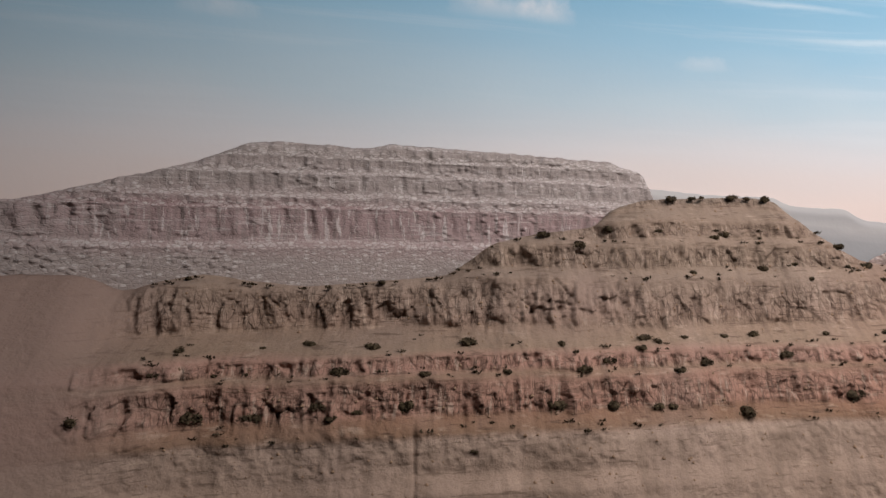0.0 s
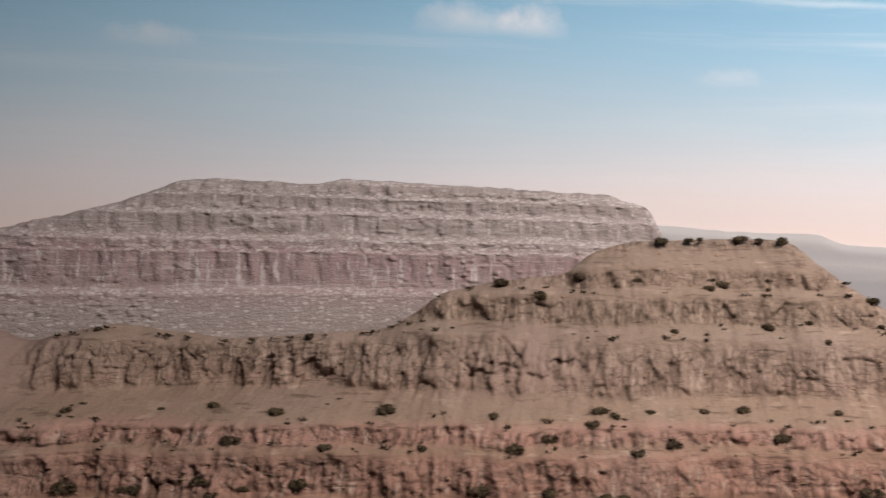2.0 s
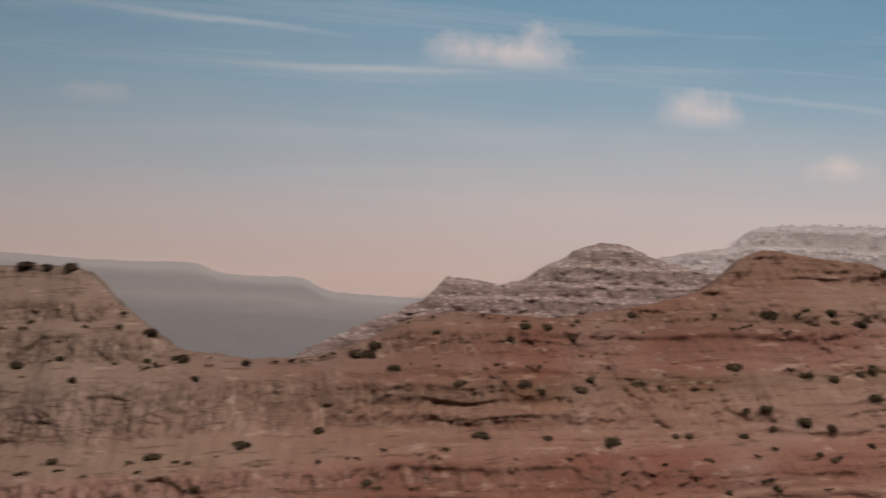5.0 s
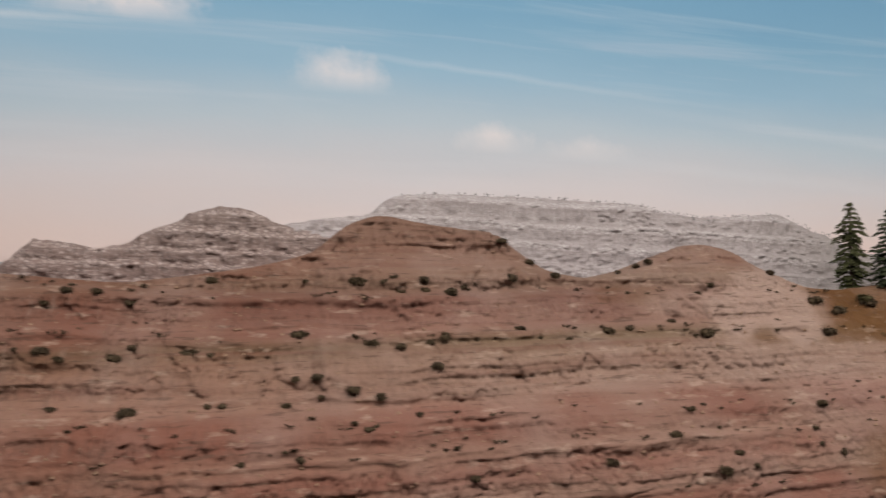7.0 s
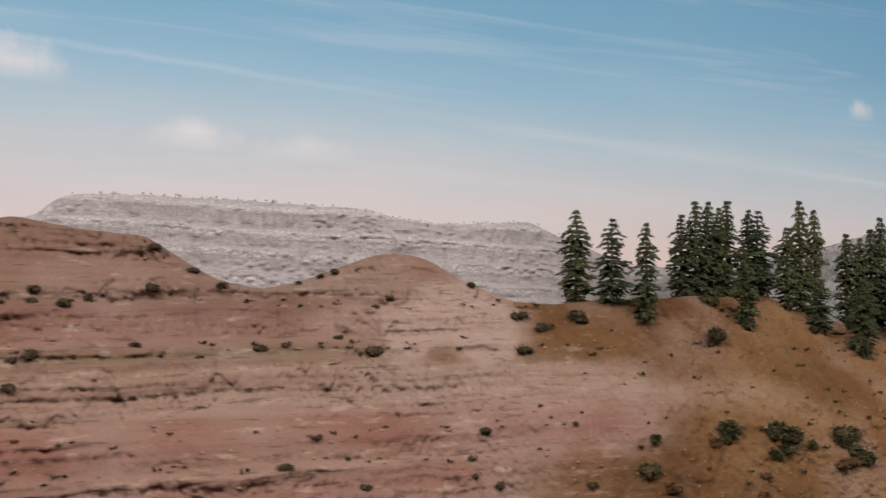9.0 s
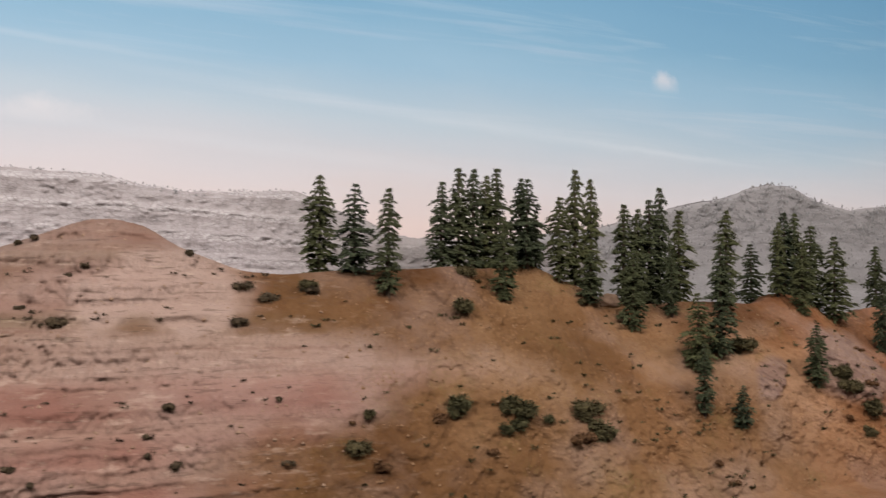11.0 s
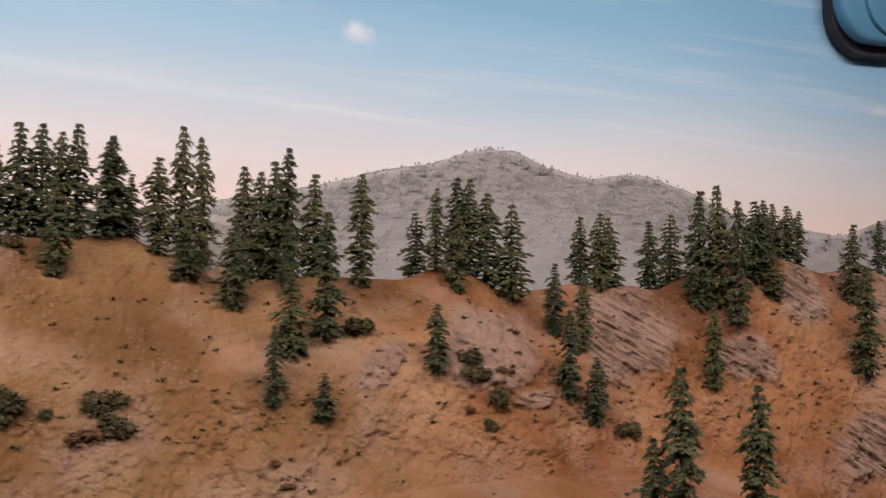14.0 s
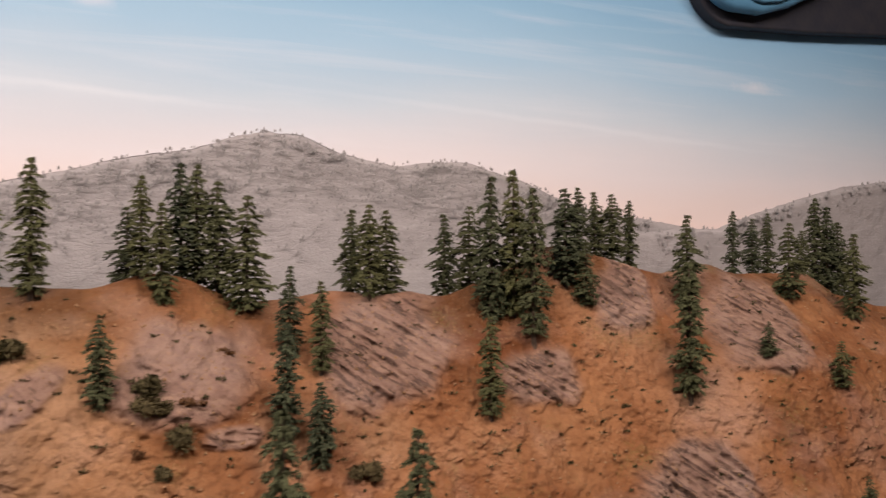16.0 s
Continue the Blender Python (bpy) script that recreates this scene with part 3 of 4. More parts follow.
ROCKS = far_material("pale_boulder_paint", ((0, (.235, .175, .155)), (.5, (.215, .150, .134)), (1, (.225, .172, .152))), 1.36, 1.53, (.52, .44, .41), .42, (.30, .25, .24), .05, .3, ((0, .2), (1, .3)), (), .5)
WHITE_ROCK = far_material("white_rock_paint", ((0, (.36, .33, .33)), (.4, (.38, .345, .345)), (.7, (.355, .32, .32)), (1, (.375, .34, .335))), 1.38, 1.55, (.60, .57, .565), .42, streaks=.12, gaps=.24, cliffs=((0, .1), (.35, .2), (.5, .8), (.62, .3), (.75, 1.), (1, .9)), veils=((2.0, 2.2, .55, (.21, .195, .18)),))
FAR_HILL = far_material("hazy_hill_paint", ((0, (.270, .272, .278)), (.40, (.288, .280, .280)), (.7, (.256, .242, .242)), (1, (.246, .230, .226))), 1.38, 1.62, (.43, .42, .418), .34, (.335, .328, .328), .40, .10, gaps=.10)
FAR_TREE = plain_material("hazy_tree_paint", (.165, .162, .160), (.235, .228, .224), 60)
BOULDER = plain_material("tan_boulder_paint", (.30, .20, .135), (.20, .125, .085), 90, .95, .002)
SOIL_STONE = plain_material("brown_stone_paint", (.26, .155, .085), (.14, .080, .042), 90, .95, .002)
BARK = plain_material("grey_brown_bark", (.10, .07, .05), (.05, .035, .025), 200)
NEEDLES = leaf_material("dark_green_needles", (.013, .019, .010), (.062, .073, .040), (.088, .086, .030))
SCRUB = leaf_material("dark_scrub_foliage", (.030, .022, .013), (.090, .064, .040), (.080, .058, .032))
GREEN_SCRUB = leaf_material("olive_shrub_foliage", (.028, .028, .012), (.085, .078, .036), (.095, .066, .032))
BROWN_SCRUB = leaf_material("brown_shrub_foliage", (.075, .036, .016), (.14, .07, .033), (.10, .055, .027))
BLUE_PAINT = plain_material("sky_blue_gloss_paint", (.060, .185, .290), (.048, .155, .250), 12, .35, .0003)
FITTING_SHADE = plain_material("dark_fitting_shade", (.02, .022, .03), (.03, .03, .035), 30, .5)
ROOM = plain_material("grey_room_paint", (.26, .255, .25), (.22, .215, .21), 2)
FLOOR = plain_material("grey_floor", (.22, .21, .20), (.17, .16, .155), 5)

# ---- the structure ----


def link(name, mesh, material, parent=None, label=""):
    mesh.materials.append(material)
    ob = new(name, mesh)
    if parent is not None:
        ob.parent = parent
    return tagged(ob, label)


def part(name, bm, material, parent=None, label="", smooth=False):
    mesh = bpy.data.meshes.new(name)
    bm.to_mesh(mesh)
    bm.free()
    if smooth:
        mesh.polygons.foreach_set("use_smooth", [True] * len(mesh.polygons))
    return link(name, mesh, material, parent, label)


def box(x0, x1, y0, y1, z0, z1, bevel=0.0):
    bm = bmesh.new()
    bmesh.ops.create_cube(bm, size=1)
    bmesh.ops.scale(bm, vec=(x1 - x0, y1 - y0, z1 - z0), verts=bm.verts)
    bmesh.ops.translate(bm, vec=((x0 + x1) / 2, (y0 + y1) / 2, (z0 + z1) / 2), verts=bm.verts)
    if bevel:
        bmesh.ops.bevel(bm, geom=bm.edges[:], offset=bevel, segments=3, affect="EDGES")
    return bm


def structure(name, bm, material, label, category):
    return tagged(part(name, bm, material), label, category, kind="structure")


structure("floor", box(-2.2, 5.8, -1.7, 2.4, -.1, 0), FLOOR, "plain grey floor of the layout room", "floor")
structure("ceiling", box(-2.2, 5.8, -1.7, 2.4, 2.7, 2.8), ROOM, "plain grey ceiling over the layout room", "ceiling")
structure("wall_south", box(-2.2, 5.8, -1.8, -1.7, 0, 2.7), ROOM, "plain grey wall behind the aisle", "wall")
structure("wall_west", box(-2.3, -2.2, -1.8, 2.5, 0, 2.7), ROOM, "plain grey end wall of the room", "wall")
structure("wall_east", box(5.8, 5.9, -1.8, 2.5, 0, 2.7), ROOM, "plain grey end wall of the room", "wall")

# the curved backdrop with the painted sky
bm = bmesh.new()
xs = np.linspace(-1.7, 5.4, 360)
rings = []
for px in xs:
    py = float(wall_y(px))
    rings.append([bm.verts.new((px, py + dy, pz)) for dy, pz in ((0, .9), (0, 2.6), (.03, 2.6), (.03, .9))])
for a, b in zip(rings, rings[1:]):
    for k in range(4):
        bm.faces.new((a[k], b[k], b[(k + 1) % 4], a[(k + 1) % 4]))
backdrop = part("backdrop", bm, SKY, smooth=True)
backdrop.data.set_sharp_from_angle(angle=radians(40))
tagged(backdrop, "curved backdrop painted with a hazy blue desert sky", "backdrop", kind="structure")
structure("wall_north", box(-2.2, 5.8, 2.4, 2.5, 0, 2.7), ROOM, "plain room wall behind the backdrop", "wall")

# the sculpted scenery in front of it
mesh, X, Z = sheet("terrain", -.85, 4.65, 0.0023, 240, 1.0, crest, depth,
                   ((.006, -.0006), (.014, .0005), (.028, .004), (.05, .010), (.08, .022), (.14, .05), (.22, .10)), .95)
slab, _, heavy = slab_mask(X, Z)
zone(mesh, "rock", slab)
zone(mesh, "coarse", heavy)
zone(mesh, "cliff", stairs(Z + bedding(X, Z), 1.0)[1] * ease(1.168, 1.19, Z) * ease(-.46, -.37, X))
dust = np.maximum(.85 * ease(-.34, -.46, X + .05 * (fbm(X * 9, Z * 9, 91) - .5)) * ease(1.12, 1.2, Z),
                  .55 * np.exp(-((X - .16) / .09) ** 2 - ((Z - 1.335) / .04) ** 2) * (0.4 + fbm(X * 14, Z * 14, 92)))
zone(mesh, "dust", np.clip(dust, 0, 1))


def patches(places, seed):
    """Soft-edged patches of ground: x, z, half width, half height, strength."""
    best = np.zeros(X.shape)
    for cx, cz, w, h, power in places:
        d = ((X - cx) / w) ** 2 + ((Z - cz) / h) ** 2 + 1.6 * (fbm(X * 16 + cx * 9, Z * 16, seed) - .5)
        best = np.maximum(best, power * (1 - ease(.3, 1.25, d)))
    return best


zone(mesh, "sand", patches(((2.75, 1.20, .05, .10, .55), (2.30, 1.285, .11, .03, .7), (2.82, 1.13, .12, .05, .3), (3.0, 1.19, .05, .06, .8), (3.37, 1.19, .09, .07, .8),
                            (3.13, 1.19, .045, .035, 1.), (2.76, 1.325, .05, .018, .9), (3.62, 1.22, .06, .08, .7), (3.83, 1.33, .08, .05, .6), (2.76, 1.29, .03, .03, .4)), 93))
zone(mesh, "brown_earth", patches(((2.0, 1.343, .22, .014, .9), (1.70, 1.395, .06, .018, .45), (2.08, 1.38, .06, .03, .7), (2.66, 1.19, .11, .11, .8), (2.45, 1.31, .12, .06, .5)), 97))
zone(mesh, "pale_dome", patches(((1.895, 1.38, .105, .052, 1.), (1.76, 1.385, .06, .02, .4)), 94))
zone(mesh, "litter", ease(.075, .02, crest(X) - Z + .07 * (fbm(X * 11, Z * 11, 95) - .5)) * ease(2.0, 2.25, X) * ease(.38, .55, fbm(X * 7, Z * 9, 96)))
tagged(link("terrain", mesh, SCENERY), "sculpted pink sandstone cliffs running into brown earth slopes", "terrain", kind="structure")
bm = bmesh.new()
rim = []
for px in np.linspace(-.85, 4.65, 120):
    py = float(depth(px, 1.0, fine=False))
    rim.append((bm.verts.new((px, py - .03, 1.005)), bm.verts.new((px, py - .03, 0)), bm.verts.new((px, float(wall_y(px)) + .02, .97))))
for a, b in zip(rim, rim[1:]):
    bm.faces.new((a[1], b[1], b[0], a[0]))
    bm.faces.new((a[0], b[0], b[2], a[2]))
structure("benchwork", bm, ROOM, "plain benchwork under the scenery", "benchwork")

# ---- distant hills in low relief on the backdrop ----


def hill(name, label, material, x0, x1, top, bottom, face, rows=70, step=.004, ragged=0.0, seed=0, beds=None):
    def line(x):
        return top(x) + ragged * (fbm(x * 70, 3.3, seed) - .5) * 2
    mesh, X, Z = sheet(name, x0, x1, step, rows, bottom, line, face, ((.01, .004), (.04, .03)))
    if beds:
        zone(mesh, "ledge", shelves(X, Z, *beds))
    return tagged(link(name, mesh, material), label, "distant hill", kind="structure")


MESA_BEDS = (1.10, 1.28, 1.404, 1.459, 1.474, 1.508, 1.532, 1.552, 1.60)


def bed_of(x, z, beds, seed):
    """The lower and upper edge of the bed at a place, and how far up in it the place lies."""
    wave = .010 * (fbm(x * 6, z * 6, seed) - .5) + .004 * (fbm(x * 40, z * 20, seed + 4) - .5)
    if isinstance(beds, tuple):
        edges = np.array(beds)
        zz = z + .012 * x + wave
        k = np.clip(np.searchsorted(edges, zz) - 1, 0, len(edges) - 2)
        return edges[k], edges[k + 1], np.clip((zz - edges[k]) / (edges[k + 1] - edges[k]), 0, 1)
    k = (z + .03 * x + wave - 1.28) * beds + .5 * (vnoise(x * 2, z * 30, seed + 6) - .5)
    low = np.floor(k)
    return 1.28 + low / beds, 1.28 + (low + 1) / beds, k - low


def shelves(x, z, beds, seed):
    """1 on the shelves between the beds, -1 on the line coloured as shade beneath each."""
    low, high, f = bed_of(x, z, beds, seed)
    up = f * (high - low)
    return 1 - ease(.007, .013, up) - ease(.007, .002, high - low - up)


def banded(x, z, beds, seed, strength, thick, heap=.002, fine=1.0, lean=.16):
    """Relief of bedded rock: ledges, ribs and rubble, standing off the backdrop."""
    low, high, f = bed_of(x, z, beds, seed)
    back = low - 1.28 + (high - low) * (.8 * ease(0, .26, f) + .2 * f)
    ribs = fbm(x * 85, z * 22, seed + 1, 3) - .5
    d1, d2, own = cells(x * 120 * fine, z * 190 * fine, seed + 2)
    rubble = ease(.35, .9, own) * (1 - ease(.15, .55, d1)) * ease(.35, .7, fbm(x * 9, z * 26, seed + 8))
    return wall_y(x) - thick + lean * back + strength * (.010 * ribs * ease(.25, .5, f) * np.where(high - low > .08, .12, 1) - heap * rubble)


mesa_top = curve([-1.4, -.75, -.563, -.506, -.482, -.414, -.361, -.313, -.278, -.225, -.122, -.105, -.089, .005, .27, .278, .287, .318, .325, .341, .36],
                 [1.42, 1.45, 1.466, 1.477, 1.487, 1.505, 1.522, 1.540, 1.556, 1.559, 1.553, 1.555, 1.562, 1.558, 1.546, 1.543, 1.535, 1.532, 1.527, 1.490, 1.44])
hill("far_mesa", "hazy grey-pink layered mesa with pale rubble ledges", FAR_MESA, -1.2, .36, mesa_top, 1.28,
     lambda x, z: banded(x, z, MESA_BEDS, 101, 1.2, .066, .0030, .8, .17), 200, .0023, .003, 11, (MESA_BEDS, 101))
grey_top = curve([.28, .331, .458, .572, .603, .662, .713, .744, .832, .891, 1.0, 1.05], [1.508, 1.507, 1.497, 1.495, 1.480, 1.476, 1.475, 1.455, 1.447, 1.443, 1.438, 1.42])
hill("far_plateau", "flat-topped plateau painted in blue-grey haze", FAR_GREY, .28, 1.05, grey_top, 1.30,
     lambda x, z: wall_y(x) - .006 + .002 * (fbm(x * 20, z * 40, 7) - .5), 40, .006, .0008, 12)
boulder_top = curve([.62, .70, .73, .761, .84, .889, .901, .922, .997, 1.032, 1.058, 1.093, 1.102, 1.146, 1.19, 1.225, 1.29, 1.34, 1.40],
                    [1.33, 1.365, 1.379, 1.394, 1.424, 1.444, 1.471, 1.470, 1.461, 1.471, 1.489, 1.498, 1.512, 1.523, 1.517, 1.497, 1.484, 1.47, 1.42])
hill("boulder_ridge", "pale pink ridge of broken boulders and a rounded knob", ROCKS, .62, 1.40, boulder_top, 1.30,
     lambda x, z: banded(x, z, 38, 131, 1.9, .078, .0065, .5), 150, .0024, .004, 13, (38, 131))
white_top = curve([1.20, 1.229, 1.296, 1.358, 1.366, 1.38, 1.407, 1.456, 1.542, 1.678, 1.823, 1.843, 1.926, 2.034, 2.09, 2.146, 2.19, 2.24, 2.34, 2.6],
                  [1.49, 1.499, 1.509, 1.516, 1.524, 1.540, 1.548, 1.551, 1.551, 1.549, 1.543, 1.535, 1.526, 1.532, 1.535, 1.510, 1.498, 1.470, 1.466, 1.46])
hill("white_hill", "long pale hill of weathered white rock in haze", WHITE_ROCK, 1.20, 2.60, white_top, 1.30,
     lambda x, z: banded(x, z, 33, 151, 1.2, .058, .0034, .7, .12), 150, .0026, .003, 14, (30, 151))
peak_top = curve([2.2, 2.62, 2.76, 2.815, 2.93, 2.99, 3.034, 3.09, 3.154, 3.246, 3.315, 3.374, 3.468, 3.534, 3.637, 3.9, 4.2],
                 [1.44, 1.493, 1.527, 1.544, 1.565, 1.589, 1.597, 1.594, 1.567, 1.553, 1.563, 1.564, 1.540, 1.515, 1.488, 1.458, 1.44])
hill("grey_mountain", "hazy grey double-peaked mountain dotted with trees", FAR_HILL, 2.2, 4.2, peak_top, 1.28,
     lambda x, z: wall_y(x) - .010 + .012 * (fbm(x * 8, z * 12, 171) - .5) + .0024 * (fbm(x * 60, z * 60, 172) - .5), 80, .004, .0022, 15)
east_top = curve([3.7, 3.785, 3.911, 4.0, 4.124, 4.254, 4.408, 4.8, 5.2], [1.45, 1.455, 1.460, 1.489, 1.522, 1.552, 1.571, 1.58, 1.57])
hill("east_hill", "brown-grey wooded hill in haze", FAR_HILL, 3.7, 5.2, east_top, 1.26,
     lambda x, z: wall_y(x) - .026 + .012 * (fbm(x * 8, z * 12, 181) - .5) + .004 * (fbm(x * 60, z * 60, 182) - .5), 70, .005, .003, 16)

# ---- trees and shrubs ----


def blade(verts, faces, a, b, width, droop):
    """A flat tuft of needles from a to b, broad in the middle."""
    d = b - a
    side = d.cross(Vector((0, 0, 1)))
    if side.length < 1e-6:
        side = Vector((1, 0, 0))
    side = side.normalized() * width
    mid = a + d * .55 + Vector((0, 0, droop))
    k = len(verts)
    verts += [a, mid + side, b, mid - side, mid + Vector((0, 0, width * .8))]
    faces += [(k, k + 1, k + 4), (k + 1, k + 2, k + 4), (k + 2, k + 3, k + 4), (k + 3, k, k + 4)]


def conifer_meshes(seed, levels, spread, ragged, bare):
    """Trunk and crown of a model fir of height 1."""
    rng = random.Random(seed)
    verts, faces = [], []
    lean = [Vector((rng.uniform(-.012, .012), rng.uniform(-.012, .012), 0)) for _ in range(levels + 1)]
    for k in range(levels):
        f = k / (levels - 1)
        z = bare + (1 - bare - .02) * f
        reach = spread * .96 * (1 - .30 * f) * (1 if f < .72 else 1 - .62 * (f - .72) / .28) * (0.52 + .48 * min(1, f * 4 + .35)) * rng.uniform(.86, 1.08)
        reach *= rng.uniform(1 - ragged, 1 + ragged * .5)
        centre = lean[k] * 1.0 + Vector((0, 0, z))
        boughs = 6 if f > .8 else 9
        turn = rng.uniform(0, 6.28)
        for j in range(boughs):
            if rng.random() < .10 + .12 * ragged:
                continue
            ang = turn + 6.283 * j / boughs + rng.uniform(-.35, .35)
            out = Vector((math.cos(ang), math.sin(ang), 0))
            length = reach * rng.uniform(.70, 1.15)
            fall = rng.uniform(.05, .55) * length
            for q in range(17):
                u = (.12 + .88 * q / 16)
                root = centre + out * length * u * .72 + Vector((0, 0, -fall * u * u + .012))
                swing = ang + rng.uniform(-1.0, 1.0) * (1.1 - .5 * u)
                tip = root + Vector((math.cos(swing), math.sin(swing), 0)) * length * rng.uniform(.22, .40) + Vector((0, 0, rng.uniform(-.030, .012)))
                blade(verts, faces, root, tip, length * .070 + .0036, .004)
    for q in range(7):
        ang = rng.uniform(0, 6.28)
        root = Vector((0, 0, .955 + .006 * q))
        blade(verts, faces, root, root + Vector((math.cos(ang) * .025, math.sin(ang) * .025, .020)), .008, 0)
    crown = bpy.data.meshes.new("crown")
    crown.from_pydata(verts, [], faces)
    bm = bmesh.new()
    bmesh.ops.create_cone(bm, segments=7, radius1=.020, radius2=.004, depth=1.04, cap_ends=True)
    bmesh.ops.translate(bm, vec=(0, 0, .46), verts=bm.verts)
    trunk = bpy.data.meshes.new("trunk")
    bm.to_mesh(trunk)
    bm.free()
    crown.materials.append(NEEDLES)
    trunk.materials.append(BARK)
    return trunk, crown


FIRS = [conifer_meshes(3, 20, .195, .24, .05), conifer_meshes(8, 22, .165, .30, .04), conifer_meshes(15, 18, .215, .28, .05), conifer_meshes(21, 21, .150, .38, .08), conifer_meshes(33, 17, .235, .26, .03)]
tree_rng = random.Random(5)


def fir(x, y, z, height, kind, label, girth=1.0):
    """One model fir on the slope."""
    thing = new("fir_tree")
    thing.empty_display_size = .02
    h = height
    thing.matrix_world = Matrix.Translation((x, y, z)) @ Matrix.Rotation(tree_rng.uniform(0, 6.28), 4, "Z") @ Matrix.Diagonal((h * girth, h * girth, h, 1))
    trunk, crown = FIRS[kind]
    for name, mesh in (("trunk", trunk), ("crown", crown)):
        new(name, mesh).parent = thing
    return tagged(thing, label, "tree", "firs on the slope")


def shrub_mesh(seed, tufts, flat, material, fine=.8):
    """A low clump of scrub of half width 1, with an uneven outline."""
    rng = random.Random(seed)
    verts, faces = [], []
    lobes = [(Vector((rng.uniform(-.5, .5), rng.uniform(-.4, .4), rng.uniform(.15, .6) * flat)), rng.uniform(.38, .66)) for _ in range(7)]
    for _ in range(tufts):
        c, r = rng.choice(lobes)
        d = Vector((rng.gauss(0, 1), rng.gauss(0, 1), rng.gauss(.2, 1))).normalized()
        a = c + d * r * rng.uniform(.15, .8)
        a.z = max(a.z * 1.0, -.25)
        b = a + (d + Vector((rng.uniform(-.6, .6), rng.uniform(-.6, .6), rng.uniform(-.3, .5)))) * rng.uniform(.12, .26)
        blade(verts, faces, a, b, fine * rng.uniform(.06, .12), .02)
    for c, r in lobes:
        for q in range(26):
            d = Vector((rng.gauss(0, 1), rng.gauss(0, 1), rng.gauss(0, 1))).normalized()
            side = d.orthogonal().normalized() * r * .34
            turn = d.cross(side)
            p = c + d * r * .62
            k = len(verts)
            verts += [p + side, p + turn, p - side, p - turn]
            faces.append((k, k + 1, k + 2, k + 3))
    mesh = bpy.data.meshes.new("shrub")
    mesh.from_pydata(verts, [], faces)
    mesh.materials.append(material)
    return mesh


DRY = [shrub_mesh(s, 260, f, SCRUB) for s, f in ((2, .9), (4, .7), (9, 1.0), (12, .55))]
GREEN = [shrub_mesh(s, 900, f, GREEN_SCRUB, .6) for s, f in ((22, 1.5), (27, 1.3), (31, 1.6))]
BROWN = [shrub_mesh(s, 220, f, BROWN_SCRUB) for s, f in ((42, .8), (45, .6))]
shrub_rng = random.Random(11)


def shrub(name, kinds, x, y, z, r, label, group):
    ob = new(name, shrub_rng.choice(kinds))
    s = r * 1.36 * shrub_rng.uniform(.90, 1.10)
    ob.matrix_world = Matrix.Translation((x, y, z)) @ Matrix.Rotation(shrub_rng.uniform(0, 6.28), 4, "Z") @ Matrix.Diagonal((s * 1.1, s, s * shrub_rng.uniform(.72, .95), 1))
    return tagged(ob, label, "shrub", group)

# places along the layout, height above the floor, and size
DRY_SCRUB_a = [(-0.424, 1.219, 0.0109), (-0.355, 1.261, 0.0078), (-0.343, 1.369, 0.0051), (-0.334, 1.283, 0.0068), (-0.313, 1.209, 0.013), (-0.289, 1.255, 0.004), (-0.253, 1.256, 0.0041), (-0.245, 1.209, 0.0106), (-0.241, 1.282, 0.0035), (-0.186, 1.285, 0.0079), (-0.167, 1.218, 0.0093), (-0.151, 1.206, 0.008), (-0.142, 1.255, 0.0088), (-0.12, 1.211, 0.006), (-0.106, 1.283, 0.0092), (-0.097, 1.36, 0.0054), (-0.064, 1.216, 0.0108), (-0.039, 1.253, 0.0069), (0.018, 1.164, 0.0054), (0.018, 1.284, 0.0101), (0.062, 1.253, 0.0063), (0.126, 1.209, 0.0118), (0.132, 1.424, 0.0081), (0.137, 1.282, 0.0072), (0.16, 1.252, 0.0092), (0.181, 1.408, 0.0112), (0.195, 1.26, 0.0094), (0.202, 1.208, 0.0099), (0.226, 1.432, 0.0082), (0.244, 1.274, 0.0081)]
DRY_SCRUB_b = [(0.249, 1.286, 0.009), (0.257, 1.204, 0.0086), (0.266, 1.282, 0.0089), (0.277, 1.202, 0.0065), (0.291, 1.246, 0.008), (0.297, 1.429, 0.0049), (0.305, 1.286, 0.0052), (0.327, 1.254, 0.0096), (0.327, 1.477, 0.0086), (0.337, 1.369, 0.0055), (0.363, 1.478, 0.0051), (0.366, 1.285, 0.0054), (0.376, 1.192, 0.0124), (0.376, 1.479, 0.0043), (0.382, 1.419, 0.0066), (0.397, 1.423, 0.0099), (0.408, 1.286, 0.0069), (0.429, 1.481, 0.0086), (0.445, 1.26, 0.0083), (0.447, 1.373, 0.009), (0.448, 1.479, 0.0051), (0.452, 1.418, 0.005), (0.476, 1.476, 0.0077), (0.489, 1.38, 0.0049), (0.507, 1.287, 0.0054), (0.509, 1.361, 0.0048), (0.527, 1.208, 0.0126), (0.571, 1.405, 0.0064), (0.575, 1.376, 0.0049), (0.597, 1.287, 0.0065)]
